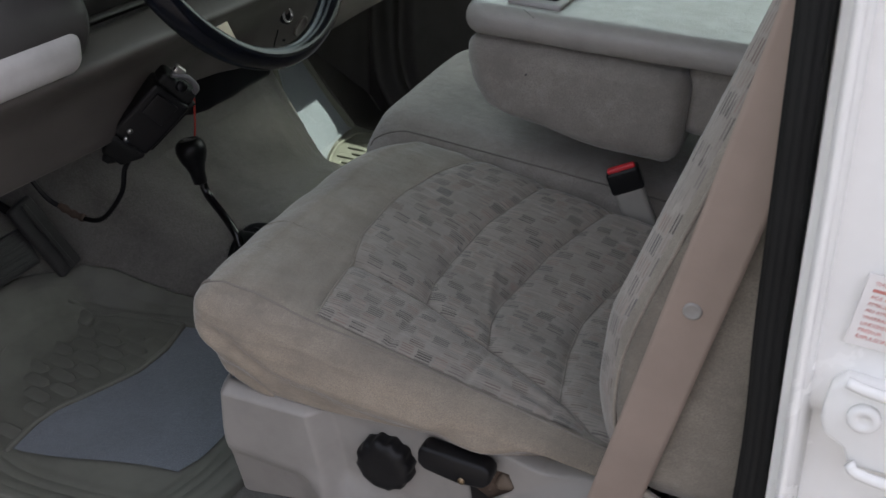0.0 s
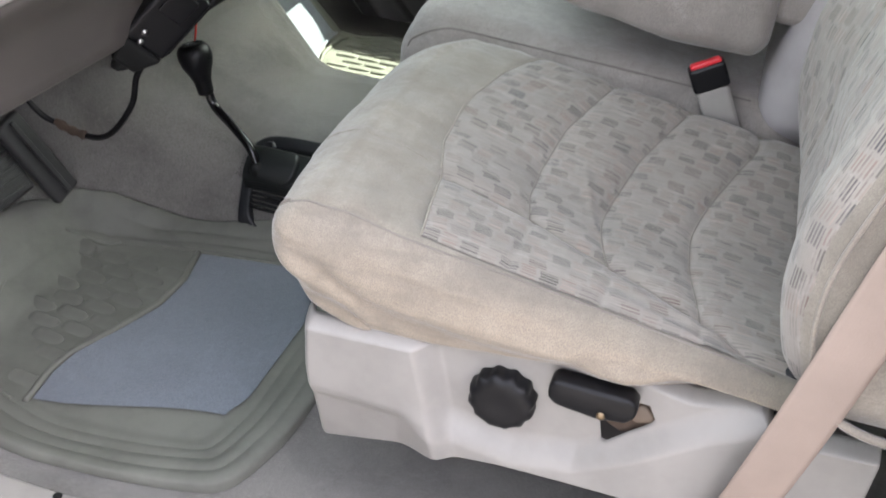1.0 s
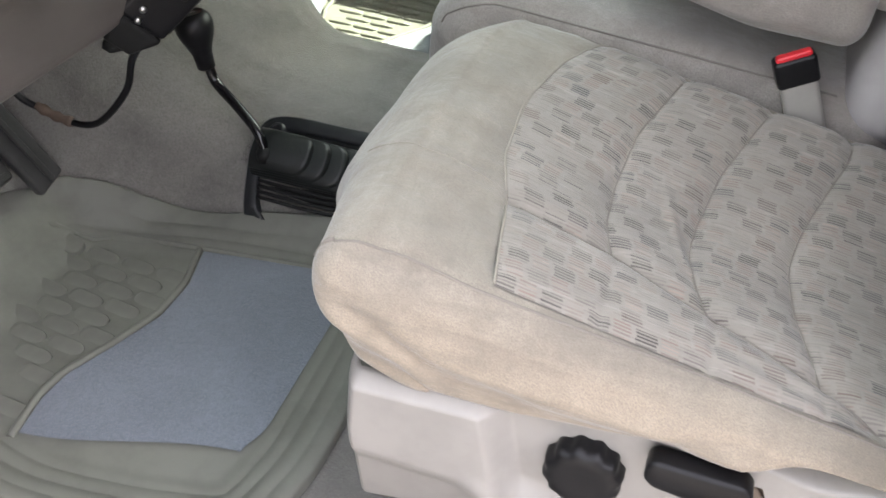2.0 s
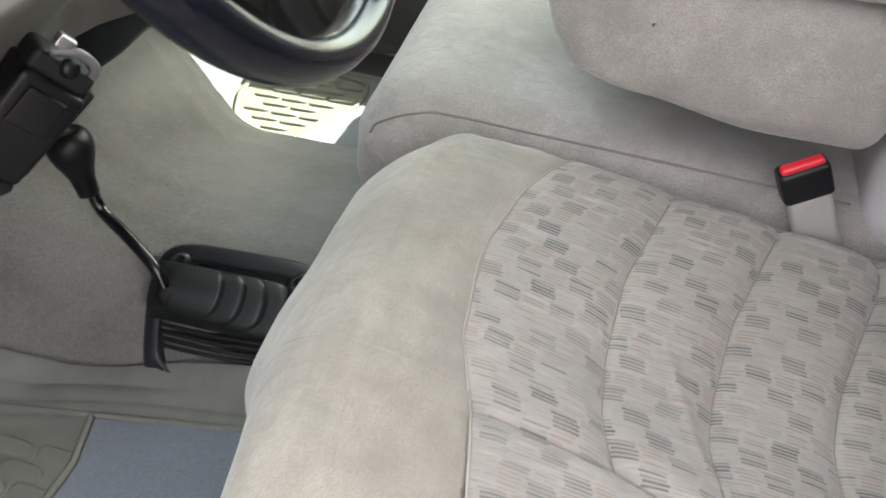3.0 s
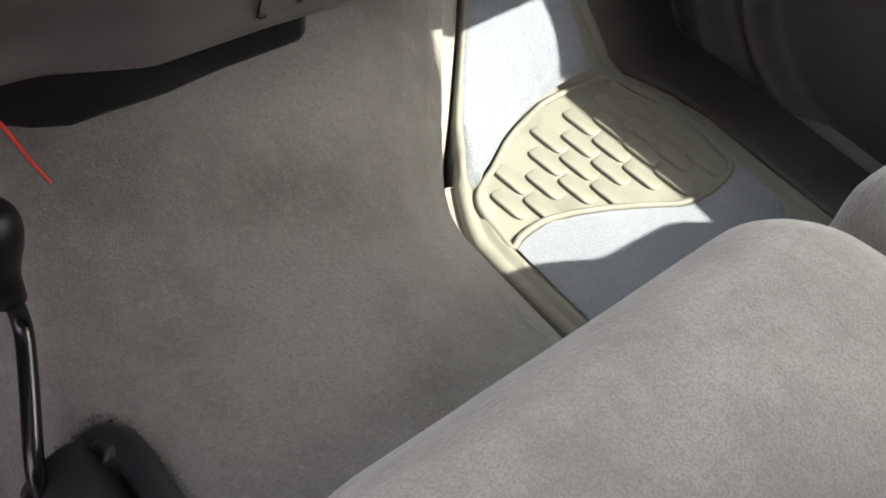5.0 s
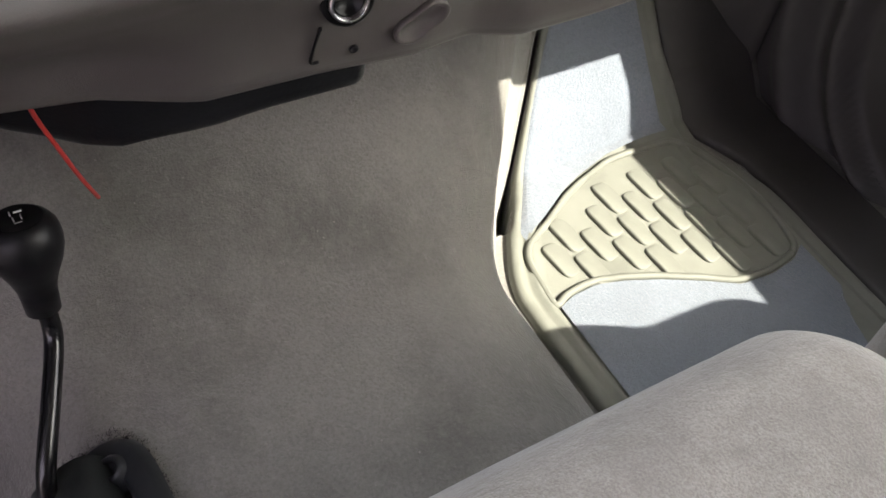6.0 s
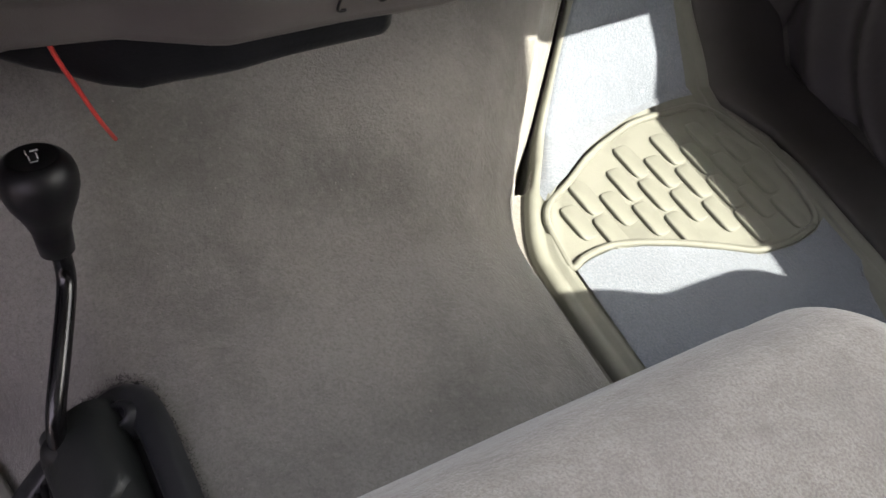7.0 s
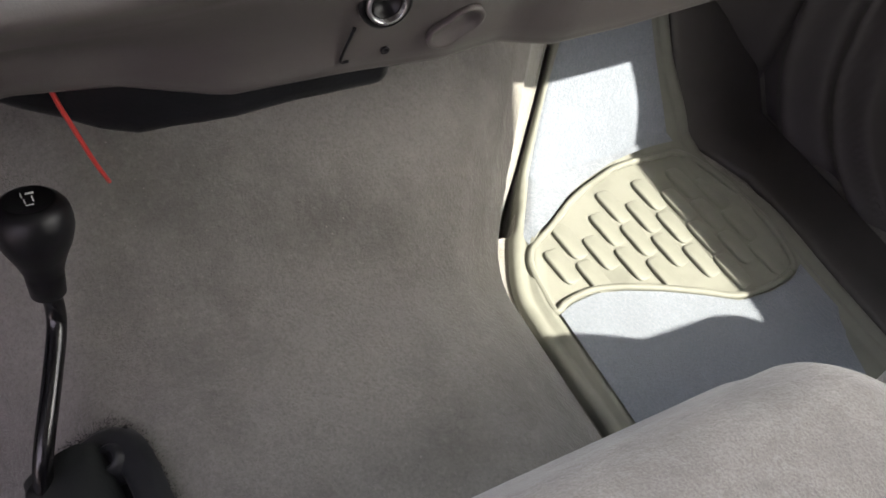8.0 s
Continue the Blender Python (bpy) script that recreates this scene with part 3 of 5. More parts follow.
    if not flip:
        bead = [(lip(y), y, ground(lip(y), y) + 0.010) for y in np.linspace(-0.030, 0.328, 24)]
        part("lip", tube(bead, 0.0045, 8, 3), RUBBER, own)
    if flip:
        # treads end at a second lip; above it carpet climbs the toe board
        ty = [-0.01, 0.015, 0.037, 0.10, 0.128, 0.18, 0.208, 0.25, 0.288, 0.318]
        tx = [-0.34, -0.42, -0.472, -0.476, -0.475, -0.460, -0.449, -0.425, -0.407, -0.34]

        def top(y):
            return float(np.interp(y, ty, tx))

        def side(x):
            """Hump-side edge of the toe part, which leans away from the tunnel."""
            return max(0.12, 0.318 - 0.80 * max(0.0, -0.415 - x))

        def toe_z(x):
            return passenger_floor(x, 1.1)

        def pad_toe(u, v):
            x = -0.40 - 0.28 * u
            y = 0.040 + (side(x) - 0.032 - 0.040) * v
            x = (top(y) - 0.006) * (1 - u) - 0.68 * u
            return (x, fy(y), max(toe_z(x), ground(x, y)) + 0.0150 - 0.006 * smoothstep(0.93, 1.0, v) + 0.009 * smoothstep(0.13, 0.06, y) * bell(x, -0.49, 0.05))

        part("carpet_pad", sheet(pad_toe, 60, 40), MAT_CARPET, own, "slate blue carpet inlay")

        ring = [(lip(y), y) for y in np.linspace(0.02, 0.306, 20)] + [(-0.350, 0.305), (-0.385, 0.300)]
        ring += [(top(y), y) for y in np.linspace(0.290, 0.040, 20)] + [(-0.462, 0.026), (-0.43, 0.010), (-0.39, 0.001), (-0.34, -0.004), (-0.30, 0.0), (-0.279, 0.008), (lip(0.02), 0.02)]
        part("lip", tube([(x, fy(y), ground(x, y) + 0.0095) for x, y in ring], 0.0042, 8, 3), RUBBER, own)
    if not flip:
        # a wavy bead runs ahead of the treads and along the tunnel
        wave = [(-0.512, 0.268), (-0.49, 0.278), (-0.455, 0.290), (-0.425, 0.311), (-0.37, 0.322), (-0.30, 0.334), (-0.2, 0.350), (-0.12, 0.364)]
        part("bead", tube([(x, y, ground(x, y) + 0.0095) for x, y in wave], 0.0042, 8, 6), RUBBER, own)
        front = [(-0.512, 0.268), (-0.517, 0.23), (-0.514, 0.18), (-0.500, 0.119), (-0.47, 0.05), (-0.42, -0.01), (-0.365, -0.032)]
        part("bead", tube([(x, y, ground(x, y) + 0.0085) for x, y in front], 0.0030, 8, 6), RUBBER, own)
    # tread blocks: woven beans with round ends, sloping down away from the tunnel
    def bean(p):
        k = min(1.0, abs(p[0]) / 0.0252)
        rise = (p[2] + 0.008) / 0.0135
        if flip:
            slope = 0.5 - 0.5 * p[1] / 0.01305
            return np.array((p[0], p[1] * (1 - k**6) ** 0.4, -0.008 + rise * (0.0074 + 0.0050 * slope * (1 - k**4) ** 0.8)))
        return np.array((p[0], p[1] * (1 - k**6) ** 0.4, -0.008 + rise * (0.0078 + 0.0072 * (0.5 + 0.5 * p[1] / 0.01305) * (1 - k**4) ** 0.8)))

    block = rbox((-0.0250, -0.01305, -0.008), (0.0250, 0.01305, 0.0055), 0.0030, (18, 8, 6), bean)
    block.name = "tread_block"
    block.materials.append(RUBBER)
    for j in range(13):
        for i in range(6):
            x = -0.555 + 0.051 * i + (0.0255 if j % 2 else 0.0)
            y = -0.024 + 0.0262 * j
            ahead = top(y) + 0.024 if flip else float(np.interp(y, [-0.02, 0.01, 0.06, 0.12, 0.24, 0.30], [-0.355, -0.385, -0.43, -0.462, -0.475, -0.51]))
            if not (ahead < x < lip(y) - 0.018) or not ((0.012 < y < 0.30) if flip else (-0.02 < y < 0.290)):
                continue
            yw = fy(y)
            ob = new("tread_block", block)
            ob.parent = own
            m = Matrix.Translation((x, yw, floor_height(x, yw) + (0.0078 if flip else 0.0058))) @ pose(0, 0, 0, -2 if flip else 2, 0, 5 if flip else -5)
            ob.matrix_basis = own.matrix_basis.inverted() @ m
    return own


floor_mat("floor_mat", False, "taupe rubber floor mat with slate blue carpet inlay, at the pedals")
floor_mat("floor_mat", True, "taupe rubber floor mat with blue inlay, sunlit before the passenger seat")


# ---- driver's seat ----
def cushion_top(x, y):
    """Height of the driver's cushion: falls to the rear, dished between the side bolsters."""
    z = 0.398 - 0.145 * x
    dish = 0.030 * smoothstep(0.05, 0.28, x) * bell(y, 0.20, 0.15) + 0.006 * bell(x, 0.1, 0.1) * bell(y, 0.22, 0.15)
    z -= dish
    z -= 0.012 * smoothstep(0.0, -0.05, y) + 0.018 * smoothstep(0.42, 0.475, y)
    z -= 0.006 * smoothstep(0.04, -0.02, x) + 0.008 * smoothstep(0.34, 0.45, y) * smoothstep(0.11, 0.03, x)
    return z


SH_X = [0.035, 0.05, 0.16, 0.24, 0.29, 0.34, 0.38, 0.40, 0.415, 0.43, 0.445, 0.456, 0.463, 0.468, 0.472, 0.50, 0.56]
SH_TOP = [0.280, 0.283, 0.290, 0.302, 0.310, 0.309, 0.299, 0.296, 0.299, 0.305, 0.311, 0.312, 0.307, 0.298, 0.292, 0.295, 0.30]
SH_BOT = [0.126, 0.112, 0.146, 0.157, 0.159, 0.161, 0.162, 0.162, 0.163, 0.163, 0.164, 0.165, 0.165, 0.165, 0.165, 0.165, 0.165]
SEAT_FOOT = [*SH_TOP[:11], 0.312, 0.312, 0.312, 0.312, 0.312, 0.312]
SEAT_LO, SEAT_HI = (-0.05, -0.036, 0.215), (0.50, 0.466, 0.40)
FRONT_Y = [-0.03, 0.0, 0.03, 0.10, 0.17, 0.267, 0.36, 0.40, 0.445, 0.47]
FRONT_X = [0.136, 0.133, 0.127, 0.116, 0.096, 0.089, 0.107, 0.122, 0.147, 0.16]


def cushion_front(z):
    """The nose of the cushion: one large round from the top down to its belly."""
    q = min(max(z, 0.300), 0.402)
    return 0.082 - math.sqrt(0.147**2 - (q - 0.268) ** 2) + 0.9 * max(0.0, 0.300 - z)


def cushion_bend(p):
    x, y, z = p
    k = (z - SEAT_LO[2]) / (SEAT_HI[2] - SEAT_LO[2])
    outer = smoothstep(0.10, 0.0, y)
    low = SEAT_LO[2] + (float(np.interp(x, SH_X, SEAT_FOOT)) - 0.014 - SEAT_LO[2]) * outer
    z2 = low + (cushion_top(x, y) - low) * k
    s = min(1.0, (x - SEAT_LO[0]) / (0.12 - SEAT_LO[0]))
    nose = cushion_front(z2) - SEAT_LO[0]
    x2 = x + nose * (1 - s) if x < 0.12 else x
    x2 += (0.095 * smoothstep(0.390, 0.270, z2) * smoothstep(0.17, 0.0, y) + 0.05 * smoothstep(0.36, 0.28, z2) * smoothstep(0.20, 0.38, y)) * smoothstep(0.12, -0.02, x)
    x2 += (0.045 * smoothstep(0.34, 0.47, y) + 0.010 * smoothstep(0.08, -0.03, y)) * smoothstep(0.14, -0.03, x)
    y2 = y - (0.013 * math.sin(math.pi * min(1, max(0.0, k))) + 0.004) * smoothstep(0.05, -0.02, y)
    y2 += 0.052 * smoothstep(0.335, 0.42, x) * smoothstep(0.05, -0.02, y) * (1 - smoothstep(0.25, 0.95, k))
    # loose cover: long slack folds along the outboard side
    slack = math.sin(math.pi * min(1, max(0.0, k))) * smoothstep(0.02, -0.03, y)
    y2 += slack * (0.0028 * math.sin(150 * z2 + 30 * x + 2 * math.sin(14 * x)) + 0.0046 * math.sin(38 * x - 170 * z2 + 1.5 * math.sin(20 * x)) * smoothstep(0.18, 0.36, x) + 0.002 * noise.noise(Vector((x * 30, 0.0, z2 * 60))))
    z2 += 0.0012 * math.sin(70 * y + 9 * x) * smoothstep(0.10, 0.02, x)
    inside = smoothstep(-0.003, 0.010, x - float(np.interp(y, FRONT_Y, FRONT_X))) * smoothstep(0.0, 0.02, y) * smoothstep(0.446, 0.43, y)
    z2 -= 0.014 * inside * smoothstep(0.5, 0.9, k)
    return np.array((x2, y2, z2))


driver_seat = thing("driver_seat", "taupe velour driver seat with patterned insert, worn tan outer side", "car seat", (0.2, 0.2, 0.1))
cushion = part("cushion", rbox(SEAT_LO, SEAT_HI, 0.030, (84, 70, 34), cushion_bend), VELOUR_WORN, driver_seat, "taupe velour cushion with worn tan side")

# cross seams of the insert, x over y
CROSS = [
    ([0.07, 0.119, 0.147, 0.217, 0.304, 0.448], [0.218, 0.206, 0.198, 0.195, 0.201, 0.239]),
    ([0.05, 0.12, 0.165, 0.211, 0.295, 0.435], [0.303, 0.282, 0.274, 0.277, 0.290, 0.333]),
    ([0.03, 0.129, 0.203, 0.268, 0.40], [0.392, 0.372, 0.366, 0.378, 0.420]),
]
LONG_X = [0.10, 0.12, 0.213, 0.303, 0.392, 0.445]
LONG_Y = [0.112, 0.108, 0.104, 0.068, 0.032, -0.008]


def seam_dip(x, y):
    """Depth of the quilting seams at a place of the insert."""
    d = 0.0
    ylong = float(np.interp(x, LONG_X, LONG_Y))
    d += 0.0026 * bell(y, ylong, 0.0035) + 0.0045 * bell(y, ylong, 0.013)
    if y > ylong:
        for ys, xs in CROSS:
            c = float(np.interp(y, ys, xs))
            d += 0.0026 * bell(x, c, 0.0035) + 0.0048 * bell(x, c, 0.014)
        dart = float(np.interp(y, [0.11, 0.122, 0.152, 0.262], [0.29, 0.284, 0.267, 0.235]))
        d -= 0.0028 * bell(x, dart, 0.005) * smoothstep(0.27, 0.20, y) * smoothstep(0.10, 0.13, y)
    else:
        for c in (0.215, 0.303, 0.392):
            d += 0.0020 * bell(x, c, 0.004)
        d -= 0.0016 * math.sin(260 * y + 55 * x) * smoothstep(0.24, 0.40, x)
    return min(d, 0.0100)


def insert_point(u, v):
    y = -0.008 + (0.452 + 0.008) * v
    front = float(np.interp(y, FRONT_Y, FRONT_X))
    x = front + (0.485 - front) * u
    edge = min(u, v * 0.8, (1 - v) * 0.8) * 12
    lift = 0.0030 * min(1.0, edge * 2.0)
    return (x, y, cushion_top(x, y) + lift + 0.0012 - seam_dip(x, y))


part("cushion_insert", sheet(insert_point, 120, 150, lambda u, v: (0.4 * u, 0.46 * v)), INSERT, driver_seat, "grey taupe insert with short dark and rust dashes")


def on_seat(x, y, lift):
    return (x, y, cushion_top(x, y) + 0.0042 + lift - seam_dip(x, y))


part("piping", tube([on_seat(float(np.interp(y, FRONT_Y, FRONT_X)) - 0.001, y, -0.0030) for y in np.linspace(-0.006, 0.452, 22)], 0.0011, 6, 3), PIPING, driver_seat)
for ys, xs in CROSS:
    part("seam", tube([on_seat(float(np.interp(y, ys, xs)), y, 0.0002) for y in np.linspace(float(np.interp(xs[0], LONG_X, LONG_Y)), 0.445, 14)], 0.0008, 5, 3), STITCH, driver_seat)
part("seam", tube([on_seat(x, float(np.interp(x, LONG_X, LONG_Y)), 0.0002) for x in np.linspace(0.125, 0.44, 14)], 0.0009, 5, 3), STITCH, driver_seat)
side_line = draped(cushion, [(x, -0.018 + 0.006 * smoothstep(0.1, 0.3, x), 0.6) for x in np.linspace(-0.012, 0.46, 26)], (0, 0, -1), 0.0)
part("seam", tube(side_line, 0.0013, 6, 2), STITCH, driver_seat)
part("seam", tube(draped(cushion, [(x, -0.016, 0.6) for x in np.linspace(-0.024, 0.006, 5)], (0, 0, -1), 0.0), 0.0022, 6, 3), STITCH, driver_seat, "dark bunched corner stitch")
part("seam", tube(draped(cushion, [(-0.004 + 0.13 * k, 0.125 - 0.006 * k, 0.6) for k in np.linspace(-0.25, 0.9, 9)], (0, 0, -1), -0.0004), 0.0012, 6, 3), VELOUR, driver_seat)


def backrest_bend(p):
    x, y, z = p
    t = (z - 0.33) / 0.62
    lean = 0.30 * max(0.0, z - 0.50) * 0.9 + 0.02 * smoothstep(0.44, 0.34, z)
    front = smoothstep(0.545, 0.44, x)
    side = smoothstep(0.26, 0.40, abs(y - 0.195) + 0.18)
    x2 = x + lean + front * 0.030 * (1 - side) * smoothstep(0.35, 0.45, z)
    return np.array((x2, y, z))


backrest = part("backrest", rbox((0.445, -0.085, 0.335), (0.60, 0.455, 0.95), 0.05, (26, 60, 60), backrest_bend), VELOUR, driver_seat, "taupe velour backrest")


def back_insert():
    """The patterned cloth laid over the backrest and its outboard bolster, its edge a sewn line."""
    nu, nv = 60, 80
    ys, zs = np.linspace(0.425, -0.070, nv + 1), np.linspace(0.350, 0.90, nu + 1)
    pts = draped(backrest, [(0.2, y, z) for z in zs for y in ys], (1, 0, 0), 0.0)
    verts = []
    for k, q in enumerate(pts):
        u, v = (k // (nv + 1)) / nu, (k % (nv + 1)) / nv
        edge = min(1.0, min(u, 1 - u, v * 0.8, (1 - v) * 0.8) * 25)
        dip = 0.004 * (bell(v, 0.30, 0.012) + bell(v, 0.78 - 0.04 * u, 0.012)) + 0.002 * bell(v, 0.55, 0.006)
        verts.append((q.x - 0.0060 * edge + 0.0006 + dip * edge, q.y, q.z))
    faces = [(i * (nv + 1) + j, i * (nv + 1) + j + 1, (i + 1) * (nv + 1) + j + 1, (i + 1) * (nv + 1) + j) for i in range(nu) for j in range(nv)]
    run = 0.0
    uvs = []
    for k, q in enumerate(verts):
        run = run + math.hypot(q[0] - verts[k - 1][0], q[1] - verts[k - 1][1]) if k % (nv + 1) else 0.0
        uvs.append((0.57 * (k // (nv + 1)) / nu, run))
    return from_arrays(verts, faces, uvs)


part("backrest_insert", back_insert(), INSERT, driver_seat, "grey taupe insert with short dark and rust dashes")
part("side_seam", tube([backrest_bend(np.array((0.468, -0.082, z))) + np.array((-0.004, -0.002, 0)) for z in np.linspace(0.39, 0.92, 12)], 0.0022, 6, 3), VELOUR, driver_seat)
part("hem", tube([(0.49, -0.088, 0.365), (0.53, -0.09, 0.352), (0.60, -0.088, 0.35)], 0.004, 6, 6), VELOUR, driver_seat)

# seat base and its plastic side shield
part("seat_base", rbox((0.15, 0.13, 0.0), (0.50, 0.44, 0.24), 0.02, (8, 8, 8)), DARK, driver_seat, "dark seat riser")
def shield_point(u, v):
    x = 0.030 + 0.526 * u
    top, bot = float(np.interp(x, SH_X, SH_TOP)), float(np.interp(x, SH_X, SH_BOT))
    z = bot + (top - bot) * v
    y = -0.034
    block = smoothstep(0.174, 0.150, x + 0.25 * (z - 0.26)) * (0.85 * min(1.0, max(0.0, (z - 0.112) / 0.086)) + 0.15 * smoothstep(0.188, 0.208, z))
    y -= 0.024 * block
    ridge = float(np.interp(x, [0.14, 0.18, 0.25, 0.31, 0.36, 0.42, 0.47, 0.56], [0.205, 0.190, 0.182, 0.194, 0.226, 0.275, 0.305, 0.31]))
    below = smoothstep(ridge + 0.020, ridge - 0.016, z) * smoothstep(0.13, 0.18, x)
    y -= 0.016 * below
    roll_u = max(0.0, 1 - u / 0.035)
    roll_v = max(0.0, 1 - (1 - v) / 0.06)
    roll_b = max(0.0, 1 - v / 0.05)
    y += 0.030 * roll_u**2 + 0.020 * roll_v**2 + 0.015 * roll_b**2
    return (x + 0.004 * roll_u + (0.003 * smoothstep(0.200, 0.125, z) - 0.005 * smoothstep(0.18, 0.23, z)) * smoothstep(0.3, 0.0, u), y, z)


SLOT = [(0.325, 0.243), (0.330, 0.2205), (0.336, 0.2205), (0.371, 0.2535), (0.3735, 0.260), (0.366, 0.2755), (0.352, 0.2755)]


def in_outline(x, z, outline):
    """Whether a place lies within a closed outline."""
    inside = False
    for (xa, za), (xb, zb) in zip(outline, outline[1:] + outline[:1]):
        if (za > z) != (zb > z) and x < xa + (z - za) / (zb - za) * (xb - xa):
            inside = not inside
    return inside


def shield_mesh():
    """The shield with its lever slot cut through."""
    me = sheet(shield_point, 300, 130, None, 0.003)
    bm = bmesh.new()
    bm.from_mesh(me)
    gone = [f for f in bm.faces if in_outline(f.calc_center_median().x, f.calc_center_median().z, SLOT)]
    bmesh.ops.delete(bm, geom=gone, context="FACES")
    # draw the cut edge onto the outline
    for v in bm.verts:
        if not (0.31 < v.co.x < 0.39 and 0.21 < v.co.z < 0.285 and v.is_boundary):
            continue
        best = None
        for (xa, za), (xb, zb) in zip(SLOT, SLOT[1:] + SLOT[:1]):
            f = ((v.co.x - xa) * (xb - xa) + (v.co.z - za) * (zb - za)) / ((xb - xa) ** 2 + (zb - za) ** 2)
            f = min(1.0, max(0.0, f))
            q = (xa + f * (xb - xa), za + f * (zb - za))
            d = math.hypot(q[0] - v.co.x, q[1] - v.co.z)
            if best is None or d < best[0]:
                best = (d, q)
        if best[0] < 0.004:
            v.co.x, v.co.z = best[1]
    bm.to_mesh(me)
    bm.free()
    return me


part("side_shield", shield_mesh(), SHIELD, driver_seat, "pale grey plastic side shield")
hinge = part("recliner_hinge", lathe([(-0.02, 0.020), (0.0, 0.020), (0.004, 0.018), (0.005, 0.010), (0.009, 0.009), (0.010, 0.001)], (0.480, 0.002, 0.308), (0, -1, 0), 24), BLACK, driver_seat, "black recliner hinge")
part("arm", rbox((0.470, -0.010, 0.17), (0.500, 0.004, 0.32), 0.004, (6, 4, 6)), BLACK, hinge, "black recliner arm")
knob_lobe = lambda a, d: 1.0 + (0.045 * math.cos(12 * a) if 0.004 < d < 0.027 else 0.0)
KNOB = (0.234, -0.026, 0.243)
part("adjuster_knob", lathe([(0.0, 0.024), (0.002, 0.030), (0.005, 0.0315), (0.018, 0.0315), (0.024, 0.0300), (0.027, 0.0270), (0.0285, 0.020), (0.0275, 0.012), (0.027, 0.001)], KNOB, (0, -1, 0), 72, knob_lobe), BLACK, driver_seat, "black scalloped adjuster knob", 50)


LEVER = [(0.2770, 0.277), (0.2770, 0.293), (0.2825, 0.2985), (0.349, 0.2985), (0.3565, 0.292), (0.3560, 0.280), (0.3490, 0.2705), (0.322, 0.2665), (0.285, 0.2705)]
lever = part("recline_lever", prism(LEVER, -0.062, -0.040, 0.0042), BLACK, driver_seat, "black recline lever, scuffed")
part("pivot", lathe([(0.0, 0.0042), (0.0012, 0.0042), (0.0022, 0.0030), (0.0024, 0.0005)], (0.3265, -0.0618, 0.2735), (0, -1, 0), 14), BRASS, lever, "worn brass rivet")
mechanism = part("recline_mechanism", prism([(0.330, 0.236), (0.346, 0.228), (0.384, 0.248), (0.384, 0.268), (0.362, 0.280), (0.340, 0.262)], -0.027, -0.019, 0.002), RUST, driver_seat, "rusty mechanism in a dark slot")
part("cam", lathe([(0, 0.010), (0.004, 0.010), (0.0055, 0.007), (0.0058, 0.001)], (0.362, -0.026, 0.258), (0, -1, 0.1), 16, lambda a, d: 1 + 0.18 * math.cos(3 * a)), RUST_PALE, mechanism, "pale rusty cam")

def boxed(lo, hi, r, m, n=(8, 8, 8)):
    return rbox(lo, hi, r, n, lambda p: np.array(m @ Vector(p)))


# ---- seat belt ----
belt = thing("seat_belt", "tan seat belt webbing hanging beside the driver seat", "seat belt", (0.48, -0.1, 0.2))


def belt_point(u, v):
    c = smooth_path([(0.442, -0.068, 0.12), (0.474, -0.087, 0.31), (0.4930, -0.0965, 0.43), (0.5100, -0.101, 0.54), (0.524, -0.106, 0.63), (0.545, -0.115, 0.78), (0.565, -0.123, 0.95), (0.58, -0.13, 1.10)], 10)
    k = min(int(u * (len(c) - 1)), len(c) - 2)
    f = u * (len(c) - 1) - k
    p = c[k] * (1 - f) + c[k + 1] * f
    s = (v - 0.5) * 0.044
    return (p[0] + s * 0.96, p[1] + abs(s) * 0.06 - 0.002 * math.sin(14 * u), p[2] - s * 0.22)


part("webbing", sheet(belt_point, 80, 10, None, 0.0014), WEB, belt, "tan woven webbing")
TAG_AT = pose(0.4585, -0.0835, 0.2195, 95.7, 13, 0)
belt_tag = part("tag", boxed((-0.0150, -0.014, -0.0004), (0.0150, 0.014, 0.0008), 0.0003, TAG_AT, (6, 6, 4)), TAG, belt, "cream printed tag sewn to the webbing")
for k, wide in enumerate((0.020, 0.017, 0.021, 0.014, 0.019)):
    part("print_bar", boxed((-0.011, 0.0088 - 0.0042 * k, 0.0004), (-0.011 + wide, 0.0104 - 0.0042 * k, 0.0009), 0.0002, TAG_AT, (4, 4, 4)), DASH, belt_tag, "line of dark print")
part("stop_button", lathe([(-0.002, 0.0070), (0.001, 0.0073), (0.0022, 0.0066), (0.0026, 0.0052), (0.0016, 0.0042), (0.0020, 0.0006)], (0.5120, -0.1035, 0.5590), (0, -1, 0.05), 24), SHIELD, belt, "grey plastic stop button")

buckle = thing("belt_buckle", "grey seat belt buckle with black top and red release", "belt buckle", (0.37, 0.455, 0.33))


BUCK = Matrix.Translation((0.335, 0.451, 0.404)) @ pose(0, 0, 0, 0, -26, 14)
part("sleeve", boxed((-0.020, -0.009, -0.13), (0.020, 0.010, -0.030), 0.006, BUCK), SHIELD, buckle, "pale grey sleeve")
part("head", boxed((-0.0225, -0.011, -0.034), (0.0225, 0.012, 0.0), 0.005, BUCK), BLACK, buckle, "black buckle head")
part("release_button", boxed((-0.019, -0.008, -0.004), (0.019, 0.003, 0.005), 0.003, BUCK), RED, buckle, "red release button")

# ---- middle seat and folded armrest ----
middle_seat = thing("middle_seat", "plain grey taupe velour middle seat cushion", "car seat", (0.1, 0.68, 0.1))


